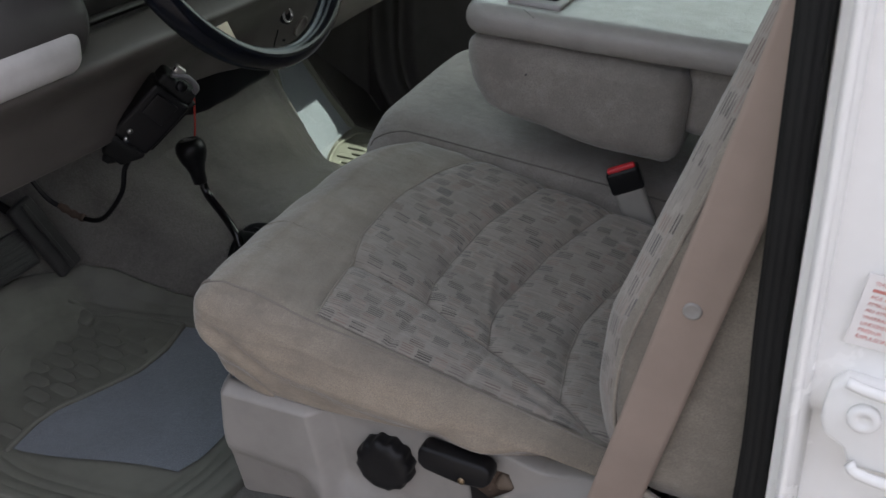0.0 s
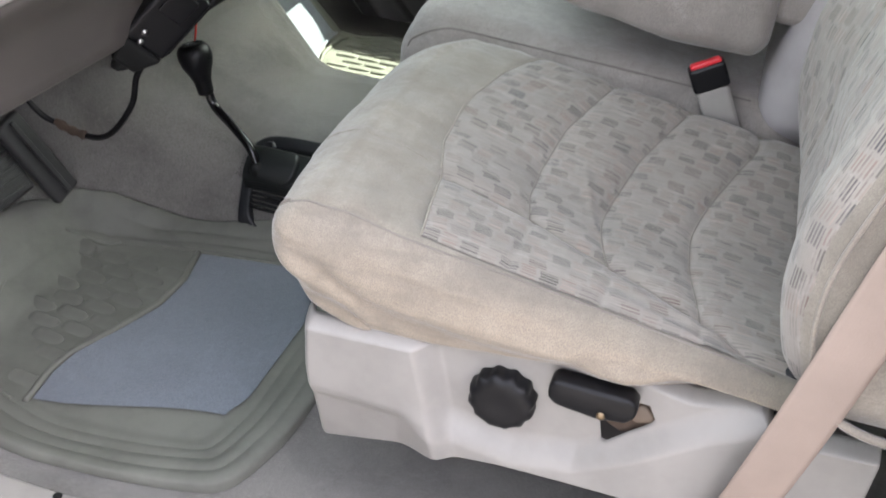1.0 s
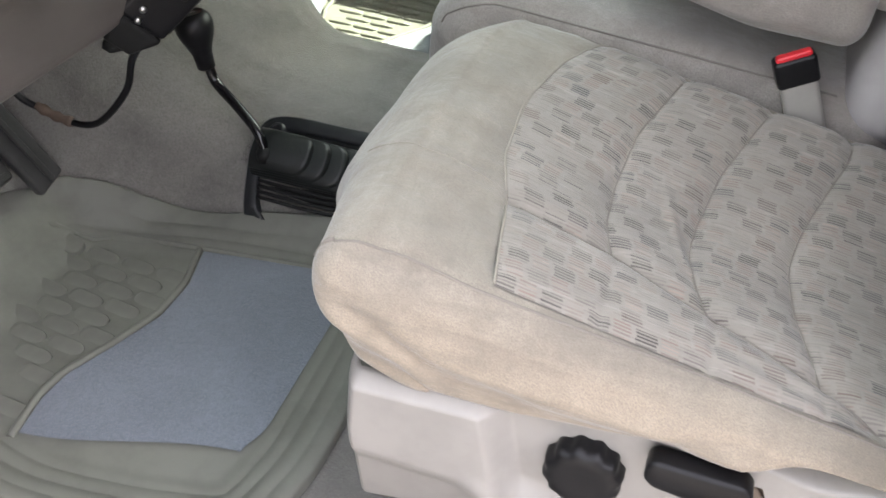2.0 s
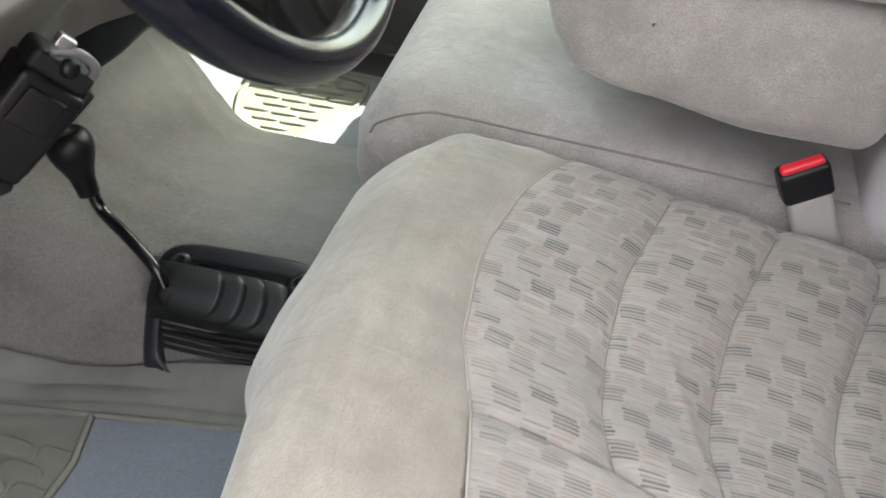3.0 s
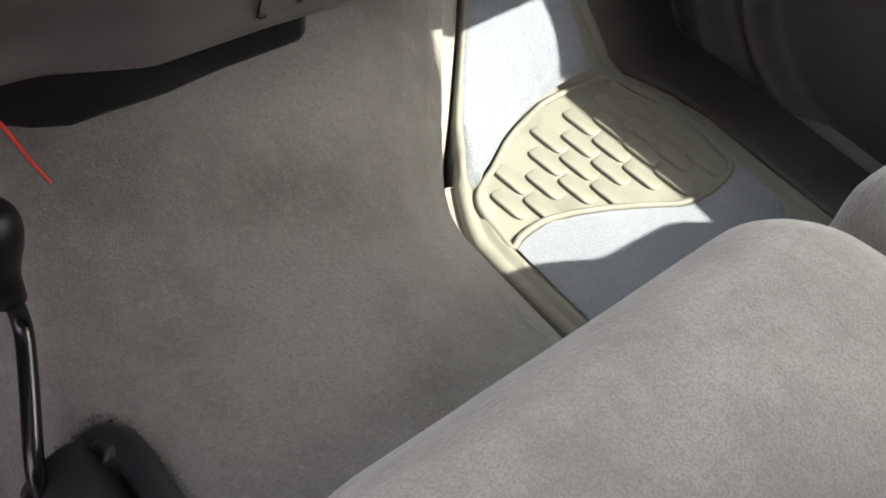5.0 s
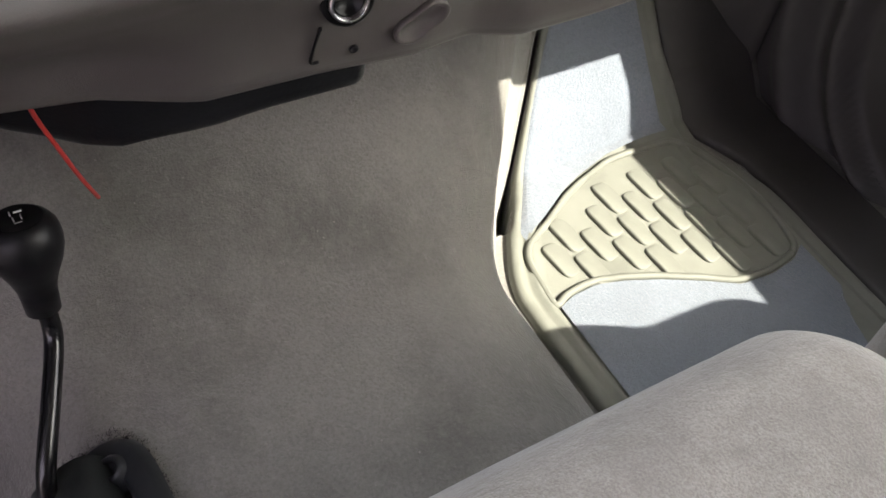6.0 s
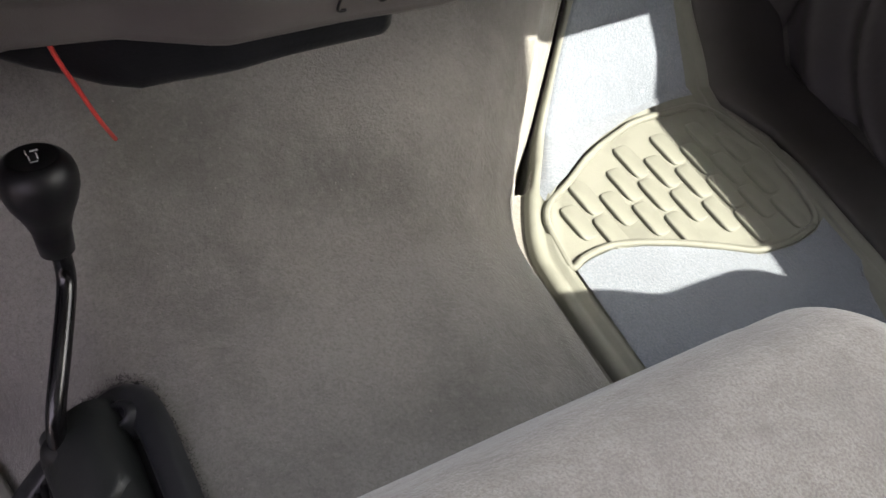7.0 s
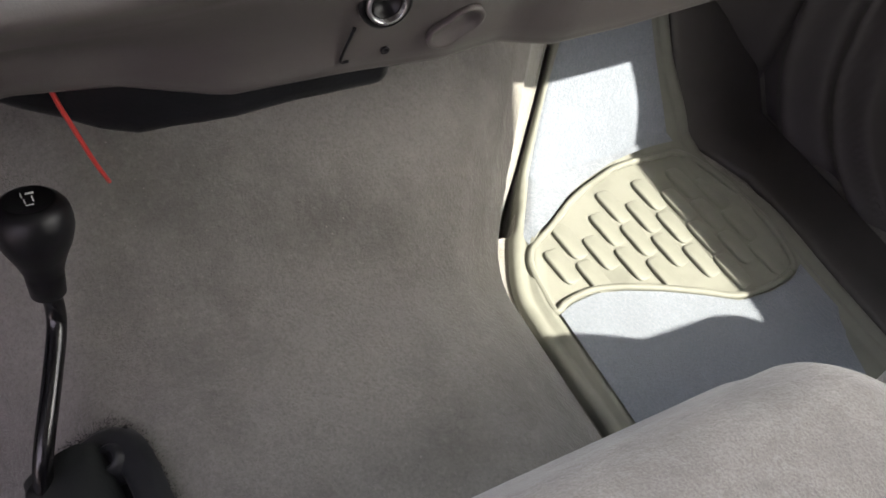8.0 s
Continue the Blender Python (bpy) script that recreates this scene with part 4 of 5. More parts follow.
def mid_bend(p):
    x, y, z = p
    k = (z - 0.17) / (0.397 - 0.17)
    top = 0.398 - 0.10 * max(0.0, x) - 0.014 * smoothstep(0.03, -0.1, x) - 0.012 * min(0.0, (y - 0.665) / 0.2) ** 2 + 0.007 * smoothstep(0.60, 0.78, y)
    z2 = 0.17 + (top - 0.17) * k
    lean = min(0.014, max(0.0, 0.42 * (0.345 - z2))) - 0.5 * max(0.0, 0.262 - z2)
    corner = 0.022 * smoothstep(0.56, 0.47, y) + 0.012 * smoothstep(0.80, 0.858, y)
    return np.array((x + (corner - lean) * smoothstep(0.10, -0.06, x), y, z2))


mid_cushion = part("cushion", rbox((-0.078, 0.470, 0.17), (0.48, 0.858, 0.397), 0.052, (56, 44, 28), mid_bend), VELOUR_GREY, middle_seat)
welt = []
for s in np.linspace(0, 0.645, 50):
    begin = [float(np.interp(s, [0, 0.5, 0.58, 0.64, 0.70, 1.0], row)) for row in ([0.40, 0.0, -0.09, -0.145, -0.18, -0.18], [0.40, 0.40, 0.40, 0.42, 0.50, 0.82], [0.446, 0.456, 0.434, 0.408, 0.382, 0.372])]
    way = [float(np.interp(s, [0, 0.5, 0.58, 0.64, 0.70, 1.0], row)) for row in ([0.0, 0.0, 0.3, 0.7, 1.0, 1.0], [1.0, 1.0, 1.0, 0.7, 0.25, 0.0], [-1.0, -1.0, -0.95, -0.72, -0.58, -0.55])]
    welt += draped(mid_cushion, [begin], tuple(way), 0.0004)
part("welt", tube(welt, 0.0013, 6, 1), STITCH_GREY, middle_seat)
part("seat_base", rbox((-0.02, 0.50, 0.02), (0.46, 0.84, 0.19), 0.02, (6, 6, 6)), DARK, middle_seat, "dark seat base")
part("back_panel", rbox((0.408, 0.472, 0.30), (0.56, 0.86, 0.85), 0.04, (14, 20, 20), lambda p: np.array((p[0] + 0.28 * max(0, p[2] - 0.40), p[1], p[2]))), TRIM_GREY, middle_seat, "smooth grey plastic back panel")

armrest = thing("folding_armrest", "folded grey velour armrest with worn vinyl lid over middle seat", "armrest", (0.3, 0.66, 0.42))


def arm_corner(x, y):
    """Rounds the front corners of the armrest in plan."""
    d = min(1.0, max(0.0, (abs(y - 0.6305) - 0.128) / 0.045))
    return 0.030 * (1 - math.sqrt(max(0.0, 1 - d * d))) * smoothstep(0.24, 0.10, x)


def arm_bend(p):
    x, y, z = p
    k = (z - 0.413) / (0.547 - 0.413)
    nose = float(np.interp(k, [0, 0.08, 0.16, 0.4, 0.65, 0.85, 1.0], [0.085, 0.050, 0.030, 0.012, 0.002, 0.0, 0.0]))
    f = smoothstep(0.42, 0.09, x)
    x2 = x + nose * f
    z2 = z - 0.004 * (1 - k) * smoothstep(0.1, 0.3, x) + 0.014 * (1 - k) * smoothstep(0.26, 0.10, x)
    plump = 0.004 * math.sin(math.pi * min(1, max(0, k)))
    return np.array((x2 + arm_corner(x, y), y + (plump if y > 0.63 else -plump), z2))


part("body", rbox((0.088, 0.466, 0.413), (0.402, 0.795, 0.542), 0.028, (50, 40, 24), arm_bend), VELOUR_GREY, armrest, "grey velour padded body")
part("hinge_block", rbox((0.39, 0.49, 0.45), (0.52, 0.77, 0.547), 0.02, (10, 10, 10)), VELOUR_GREY, armrest)


def lid_bend(p):
    x, y, z = p
    crease = 0.0010 * noise.noise(Vector((x * 18, y * 90, z * 110))) * smoothstep(0.50, 0.468, y)
    return np.array((x + arm_corner(x, y), y, z + crease + 0.004 * smoothstep(0.2, 0.45, x)))


lid = part("lid", rbox((0.082, 0.458, 0.543), (0.53, 0.803, 0.587), 0.021, (60, 60, 18), lid_bend), VINYL, armrest, "worn grey vinyl lid, creased along the edge")
part("crack", tube(draped(lid, [(0.168, 0.4745, 0.7), (0.174, 0.4705, 0.7), (0.180, 0.4670, 0.7), (0.188, 0.4635, 0.7)], (0, 0, -1), 0.0), 0.0004, 5, 4), DARK, armrest, "thin dark crack in the vinyl")
latch = part("latch", rbox((0.140, 0.490, 0.583), (0.215, 0.62, 0.593), 0.004, (10, 10, 6)), TRIM_GREY, armrest, "grey latch bezel")
part("latch_button", rbox((0.153, 0.51, 0.589), (0.203, 0.60, 0.597), 0.004, (8, 8, 6)), BLACK, latch, "black latch button")
part("mark", lathe([(-0.002, 0.0018), (0.0002, 0.0018), (0.0005, 0.0013), (0.0007, 0.0004)], (0.185, 0.4628, 0.502), (0, -1, 0.05), 14, lambda a, d: 1 + 0.25 * math.sin(2 * a + 1)), DARK, armrest, "small dark burn mark")

# ---- passenger seat ----
passenger_seat = thing("passenger_seat", "grey taupe velour passenger seat beyond the middle cushion", "car seat", (0.2, 1.15, 0.1))


def pass_bend(p):
    x, y, z = p
    k = (z - 0.2) / 0.2
    top = 0.40 - 0.13 * max(0.0, x) - 0.02 * smoothstep(0.03, -0.1, x) - 0.02 * bell(y, 1.15, 0.12) * smoothstep(0, 0.2, x)
    corner = float(np.interp(y, [0.87, 1.0, 1.06, 1.118, 1.15, 1.18, 1.27, 1.33], [-0.014, -0.012, -0.006, 0.010, 0.026, 0.045, 0.050, 0.064]))
    return np.array((x + (corner + 0.05 * smoothstep(0.5, 0.0, k)) * smoothstep(0.1, -0.05, x), y, 0.2 + (top - 0.2) * k))


part("cushion", rbox((-0.045, 0.875, 0.2), (0.50, 1.33, 0.40), 0.055, (40, 40, 20), pass_bend), VELOUR_GREY, passenger_seat)
part("seat_base", rbox((0.05, 0.91, -0.02), (0.50, 1.29, 0.22), 0.02, (6, 6, 6)), DARK, passenger_seat, "dark seat base")
part("backrest", rbox((0.445, 0.87, 0.335), (0.60, 1.33, 0.95), 0.05, (16, 30, 30), lambda p: np.array((p[0] + 0.27 * max(0.0, p[2] - 0.45), p[1], p[2]))), VELOUR_GREY, passenger_seat)
flap = thing("seat_belt", "tan seat belt webbing lying on the passenger cushion", "seat belt", (0.1, 0.99, 0.38))
part("webbing", sheet(lambda u, v: (0.028 + 0.22 * u + 0.03 * (1 - v), 0.872 + 0.047 * v + 0.04 * u, 0.404 - 0.02 * u + 0.010 * math.sin(math.pi * u) - 0.010 * smoothstep(0.25, 0.0, u)), 16, 6, None, 0.0014), WEB, flap, "tan woven webbing")

# ---- steering wheel and column ----
WC, WA, WR, WT = Vector((-0.070, 0.155, 0.771)), 0.443, 0.1985, 0.0120
WN = Vector((math.cos(WA), 0.045, math.sin(WA))).normalized()
WE1 = Vector((0, 0, 1)).cross(WN).normalized()
WE2 = WN.cross(WE1)
wheel = thing("steering_wheel", "dark blue-black leather steering wheel with grey hub", "steering wheel", WC - WN * 0.09)


def wheel_rim():
    verts, faces, big, small = [], [], 120, 16
    for i in range(big):
        a = 2 * math.pi * i / big
        rad = WE1 * math.cos(a) + WE2 * math.sin(a)
        for j in range(small):
            b = 2 * math.pi * j / small
            verts.append(WC + rad * (WR + WT * math.cos(b)) + WN * (1.32 * WT * math.sin(b)))
    for i in range(big):
        for j in range(small):
            a, b = i * small + j, i * small + (j + 1) % small
            c, d = ((i + 1) % big) * small + (j + 1) % small, ((i + 1) % big) * small + j
            faces.append((a, d, c, b))
    return from_arrays(verts, faces)


part("rim", wheel_rim(), WHEEL, wheel, "smooth blue-black leather rim")
WM = Matrix.Translation(WC) @ Matrix((WE1, WE2, WN)).transposed().to_4x4()
part("hub", boxed((-0.085, -0.06, -0.075), (0.085, 0.065, -0.02), 0.025, WM, (12, 12, 10)), DASH, wheel, "taupe grey airbag hub")
for a in (200, 340):
    c, s = math.cos(radians(a)), math.sin(radians(a))
    part("spoke", tube([WM @ Vector((0.06 * c, 0.06 * s, -0.045)), WM @ Vector((0.11 * c, 0.11 * s, -0.03)), WM @ Vector((0.165 * c, 0.165 * s, -0.004))], 0.013, 10, 6, 0.5), WHEEL, wheel)
for a in (20, 160):
    c, s = math.cos(radians(a)), math.sin(radians(a))
    part("spoke", tube([WM @ Vector((0.06 * c, 0.06 * s, -0.045)), WM @ Vector((0.11 * c, 0.11 * s, -0.03)), WM @ Vector((0.165 * c, 0.165 * s, -0.004))], 0.013, 10, 6, 0.5), WHEEL, wheel)
column = thing("steering_column", "taupe plastic steering column shroud with hanging cream tag", "steering column", (-0.25, 0.18, 0.58))
part("shroud", boxed((-0.055, -0.055, -0.34), (0.055, 0.05, -0.085), 0.025, WM, (12, 12, 16)), DASH, column, "taupe plastic shroud")
TAG_M = Matrix.Translation((-0.197, 0.324, 0.520)) @ pose(0, 0, 0, 15, 62, 8)


def tag_plate():
    hole = [(0.0045 * math.cos(a), 0.0045 * math.sin(a)) for a in np.linspace(0, 2 * math.pi, 17)[:-1]]
    w, h = 0.021, 0.0155
    side = [(1, 0), (1, 0.5), (1, 1), (0.5, 1), (0, 1), (-0.5, 1), (-1, 1), (-1, 0.5)]
    outer = [(w * x, h * y) for x, y in side] + [(-w * x, -h * y) for x, y in side]
    verts = [TAG_M @ Vector((x, y, z)) for z in (-0.0055, 0.0016) for ring in (outer, hole) for x, y in ring]
    faces = []
    for i in range(16):
        j = (i + 1) % 16
        faces += [(32 + i, 32 + j, 48 + j, 48 + i), (i, 16 + i, 16 + j, j), (i, j, 32 + j, 32 + i), (16 + i, 48 + i, 48 + j, 16 + j)]
    return from_arrays(verts, faces, None, False)


key_tag = part("key_tag", tag_plate(), TAG, column, "cream paper tag with a punched hole")
part("ignition_lock", lathe([(0, 0.016), (0.02, 0.016), (0.024, 0.013), (0.03, 0.012)], (-0.225, 0.225, 0.60), (0.4, 0.8, 0.1), 20), BLACK, column, "black ignition lock")

# ---- dashboard ----
dashboard = thing("dashboard", "taupe grey plastic dashboard with pale lower pad", "dashboard", (-0.5, 0.66, 0.4))
DASH_Y = [-0.13, 0.03, 0.22, 0.36, 0.44, 0.485, 0.544, 0.60, 0.677, 0.74, 0.785, 0.82, 0.88, 0.97, 1.35]
DASH_X = [-0.362, -0.353, -0.344, -0.356, -0.385, -0.392, -0.382, -0.356, -0.353, -0.347, -0.351, -0.337, -0.337, -0.342, -0.345]


def dash_lower(u, v):
    y = -0.13 + 1.49 * v
    x0 = float(np.interp(y, DASH_Y, DASH_X))
    prof = smooth_path([(x0 - 0.10, 0.41), (x0 - 0.012, 0.374), (x0 + 0.003, 0.379), (x0 + 0.012, 0.415), (-0.315, 0.47), (-0.270, 0.515), (-0.273, 0.527), (-0.33, 0.535)], 6)
    k = u * (len(prof) - 1)
    i = min(int(k), len(prof) - 2)
    p = prof[i] * (1 - k + i) + prof[i + 1] * (k - i)
    return (p[0], y, p[1])


part("knee_panel", sheet(dash_lower, 42, 130, None, 0.004), DASH, dashboard, "taupe plastic knee panel")


def dash_upper(u, v):
    y = -0.14 + 1.52 * v
    prof = smooth_path([(-0.36, 0.535), (-0.285, 0.540), (-0.262, 0.556), (-0.258, 0.60), (-0.30, 0.66), (-0.33, 0.74), (-0.38, 0.80), (-0.55, 0.83), (-0.95, 0.82)], 6)
    k = u * (len(prof) - 1)
    i = min(int(k), len(prof) - 2)
    p = prof[i] * (1 - k + i) + prof[i + 1] * (k - i)
    return (p[0] - 0.10 * smoothstep(0.13, 0.18, y) * smoothstep(0.70, 0.60, p[1]) * smoothstep(0.0, 0.1, u), y, p[1])


part("upper_panel", sheet(dash_upper, 50, 120, None, 0.004), DARK, dashboard, "dark upper dashboard")
part("lower_pad", rbox((-0.35, -0.13, 0.528), (-0.245, 0.120, 0.588), 0.024, (20, 24, 16)), DASH_PALE, dashboard, "pale grey padded panel beside the column")
SOCK, SOCK_AX = (-0.3225, 0.6785, 0.4430), (0.88, -0.12, 0.15)
socket = part("power_socket", lathe([(-0.004, 0.0122), (0.003, 0.0122), (0.0045, 0.0112), (0.0036, 0.0098), (-0.012, 0.0092), (-0.014, 0.001)], SOCK, SOCK_AX, 32), STEEL, dashboard, "bright ringed power socket")
part("bore", lathe([(-0.003, 0.0097), (0.0006, 0.0097), (0.0006, 0.0084), (-0.006, 0.0078), (-0.0065, 0.0006)], SOCK, SOCK_AX, 28), BLACK, socket, "dark socket bore")
part("bezel", lathe([(-0.006, 0.0122), (0.0012, 0.0124), (0.0016, 0.0140), (0.0006, 0.0158), (-0.006, 0.0160)], SOCK, SOCK_AX, 32), BLACK, socket, "black bezel round the socket")
part("ashtray_line", tube([(-0.3345, 0.668, 0.418), (-0.3365, 0.667, 0.409), (-0.3405, 0.6665, 0.396), (-0.3435, 0.667, 0.3855), (-0.3435, 0.672, 0.3845)], 0.0012, 6, 4), BLACK, dashboard)
part("screw_hole", lathe([(-0.001, 0.0030), (0.0008, 0.0030), (0.0008, 0.0022), (-0.003, 0.0018), (-0.003, 0.0004)], (-0.3395, 0.694, 0.391), (0.9, -0.1, -0.15), 14), BLACK, dashboard, "dark screw hole")
part("recess", lathe([(-0.002, 0.0150), (0.0018, 0.0152), (0.0026, 0.0138), (0.0016, 0.0122), (-0.0004, 0.0110), (-0.0008, 0.001)], (-0.3305, 0.735, 0.407), (0.9, -0.1, -0.15), 32, lambda a, d: 1.0 + 0.35 * math.cos(2 * a)), DASH, dashboard, "oval finger recess")


def duct_bend(p):
    x, y, z = p
    low = float(np.interp(y, [0.30, 0.44, 0.47, 0.50, 0.530, 0.58, 0.66, 0.75], [0.345, 0.338, 0.318, 0.294, 0.281, 0.290, 0.297, 0.296]))
    k = (z - 0.30) / 0.10
    front = float(np.interp(y, [0.30, 0.53, 0.56, 0.62, 0.75], [-0.034, -0.034, -0.010, 0.002, 0.004]))
    return np.array((x + front - 0.012 * (1 - k) * smoothstep(0.545, 0.50, y), y, low + (0.415 - low) * k))


part("under_duct", rbox((-0.56, 0.30, 0.30), (-0.400, 0.742, 0.40), 0.012, (12, 40, 12), duct_bend), DUCT, dashboard, "black duct under the dashboard")

cord = thing("red_cord", "thin red cord hanging under the dashboard", "cord", (-0.41, 0.5, 0.36))
part("strand", tube([(-0.398, 0.506, 0.385), (-0.404, 0.513, 0.345), (-0.413, 0.523, 0.305), (-0.424, 0.534, 0.262), (-0.438, 0.545, 0.223)], 0.0016, 6, 6), RED_CORD, cord)

# ---- brake controller and cable ----
ctrl = thing("brake_controller", "black trailer brake controller under the dashboard, with cable", "controller", (-0.3, 0.25, 0.41))
CZ = Vector((0.078, 0.062, 0.102)).normalized()
CX = (Vector((0.70, -0.64, 0.0)) - CZ * CZ.dot(Vector((0.70, -0.64, 0.0)))).normalized()
CM = Matrix.Translation(Vector((-0.306, 0.277, 0.392)) - CX * 0.02) @ Matrix((CZ.cross(CX), CX, -CZ)).transposed().to_4x4()


def case_bend(p):
    x, y, z = p
    wide = 1.0 - 0.42 * smoothstep(0.036, 0.078, z)
    return np.array(CM @ Vector((x * wide, y * (1.0 - 0.25 * smoothstep(0.045, 0.078, z)) + 0.004 * bell(z, 0.0, 0.05), z)))


part("case", rbox((-0.031, -0.026, -0.055), (0.031, 0.020, 0.042), 0.006, (12, 10, 14), case_bend), BLACK, ctrl, "black plastic case")
part("end_cap", rbox((-0.033, -0.022, 0.040), (0.033, 0.022, 0.078), 0.008, (10, 8, 10), case_bend), BLACK_RUBBER, ctrl, "black end cap")
part("mounting_bracket", boxed((0.029, -0.030, -0.062), (0.037, 0.012, 0.034), 0.003, CM, (6, 8, 10)), BLACK_RUBBER, ctrl, "dark grey side bracket")
part("face", boxed((-0.029, -0.022, -0.074), (0.029, 0.014, -0.053), 0.006, CM, (10, 8, 8)), BLACK_RUBBER, ctrl, "black control face")
part("thumb_lever", tube([CM @ Vector((-0.020, 0.012, -0.076)), CM @ Vector((-0.004, 0.018, -0.088)), CM @ Vector((0.018, 0.014, -0.084)), CM @ Vector((0.024, 0.006, -0.072))], 0.0042, 8, 6), GREY_PART, ctrl, "grey curved thumb lever")
part("slider", boxed((-0.024, 0.008, -0.094), (-0.008, 0.018, -0.082), 0.002, CM, (6, 6, 6)), STEEL, ctrl, "bright slider knob")
part("label_plate", boxed((-0.020, 0.0205, -0.046), (0.016, 0.0265, -0.010), 0.002, CM, (8, 4, 8)), BLACK, ctrl, "raised black panel on the case")
part("cable_boot", tube([CM @ Vector((0.0, 0.0, 0.074)), CM @ Vector((0.001, 0.0, 0.086)), (-0.3375, 0.2722, 0.3365)], lambda k: 0.0095 - 0.0048 * k, 10, 6), BLACK_RUBBER, ctrl, "tapered rubber cable boot")
part("dial", lathe([(0, 0.0085), (0.006, 0.0085), (0.008, 0.007)], CM @ Vector((0.002, 0.010, -0.070)), CM.to_3x3() @ Vector((0, 1, -0.6)), 20), BLACK, ctrl, "dark thumb wheel")
for d in (-0.0065, 0.0065):
    part("screw", lathe([(0, 0.0042), (0.002, 0.0040), (0.003, 0.001)], CM @ Vector((-0.010 + 0.3 * d, 0.0225, 0.030 + d)), CM.to_3x3() @ Vector((0, 1, 0)), 12), STEEL, ctrl, "bright screw")
part("cable", tube([(-0.336, 0.272, 0.338), (-0.351, 0.270, 0.312), (-0.365, 0.272, 0.268), (-0.408, 0.272, 0.214), (-0.450, 0.270, 0.206), (-0.477, 0.268, 0.215), (-0.508, 0.262, 0.232), (-0.55, 0.25, 0.30)], 0.0042, 8, 8), BLACK, ctrl)
part("splice", tube([(-0.442, 0.270, 0.2065), (-0.465, 0.269, 0.210), (-0.487, 0.267, 0.2195)], lambda k: 0.0058 + 0.0012 * math.sin(18 * k), 8, 6), RUST, ctrl, "taped rusty brown splice")

# ---- transfer case shifter ----
shifter = thing("gear_lever", "black bent floor gear lever with round knob and ribbed boot", "gear lever", (-0.25, 0.45, 0.05))
S0, SX, SY = Vector((-0.306, 0.398, 0.028)), Vector((0.20, 0.0, 0.008)), Vector((0.0, 0.112, 0.094))
SN = SX.cross(SY).normalized()


def on_plate(u, v, h=0.0):
    return S0 + SX * u + SY * v + SN * h


def plate_rim(u, v):
    k = u * 2 * math.pi
    n = 5.0
    c, s = math.cos(k), math.sin(k)
    e = (abs(c) ** n + abs(s) ** n) ** (-1 / n)
    scale, h = [(1.06, -0.004), (1.05, 0.006), (1.02, 0.009), (0.90, 0.009), (0.86, 0.007), (0.85, -0.004)][min(5, int(round(v * 5)))]
    # the lower bar of the frame lies sunk under the mat's rim
    along = 0.5 + 0.5 * s * e * (1 - (1 - scale) * 1.5) * (1.40 if s < 0 else 1.0)
    shift = 0.10 * max(0.0, 0.6 - along) / 0.6 if c < 0 else 0.0
    return on_plate(0.5 + 0.5 * c * e * scale + shift, along, h - 0.036 * smoothstep(0.03, -0.10, along))


part("plate", sheet(lambda u, v: plate_rim(1 - u, v), 64, 5), FRAME, shifter, "black plastic mounting frame")
part("boot_floor", sheet(lambda u, v: on_plate(0.02 + 0.96 * v, 0.08 + 0.89 * u, 0.001 - 0.02 * smoothstep(0.10, 0.0, u)), 4, 4), BLACK_RUBBER, shifter)
for k in range(5):
    part("boot_rib", tube([on_plate(0.08, 0.20 + 0.052 * k, 0.005), on_plate(0.5, 0.18 + 0.052 * k, 0.0065), on_plate(0.92, 0.20 + 0.052 * k, 0.005)], 0.0026, 6, 5), BLACK_RUBBER, shifter)


def fold(k):
    """One soft tongue of the boot; each lies a little lower than the one before it."""
    x1, top = 0.50 + 0.125 * k, (0.040, 0.031, 0.023, 0.016)[k]
    w0, w1 = 0.42 - 0.012 * k, 0.84

    def f(u, v):
        a = math.pi * v
        end = x1 - 0.10 * abs(math.cos(a)) ** 3
        x = 0.05 + (end - 0.05) * u
        roof = math.sin(a) ** 0.4
        slope = (0.8 + 0.2 * smoothstep(0.0, 0.3, u)) * (1 - 0.20 * u) * math.sqrt(max(0.0, 1 - smoothstep(0.90, 1.0, u)))
        return on_plate(x, (w0 + w1) / 2 - (w1 - w0) / 2 * math.cos(a), 0.004 + top * roof * slope)
    return sheet(f, 34, 24)


for k in range(4):
    part("boot_fold", fold(3 - k), BOOT, shifter, "soft dark grey rubber boot fold")
BOSS = [(-0.004, 0.0205), (0.001, 0.0185), (0.004, 0.0135), (0.0075, 0.0112), (0.0095, 0.0100), (0.0100, 0.0078), (0.0094, 0.0062), (0.002, 0.0056), (0.001, 0.0006)]
for spot in ((-0.282, 0.491, 0.112), (-0.136, 0.491, 0.118)):
    part("bolt_boss", lathe(BOSS, spot, SN, 28, lambda a, d: 1.0 + 0.10 * math.cos(2 * a)), FRAME, shifter, "raised bolt boss with dark hole")


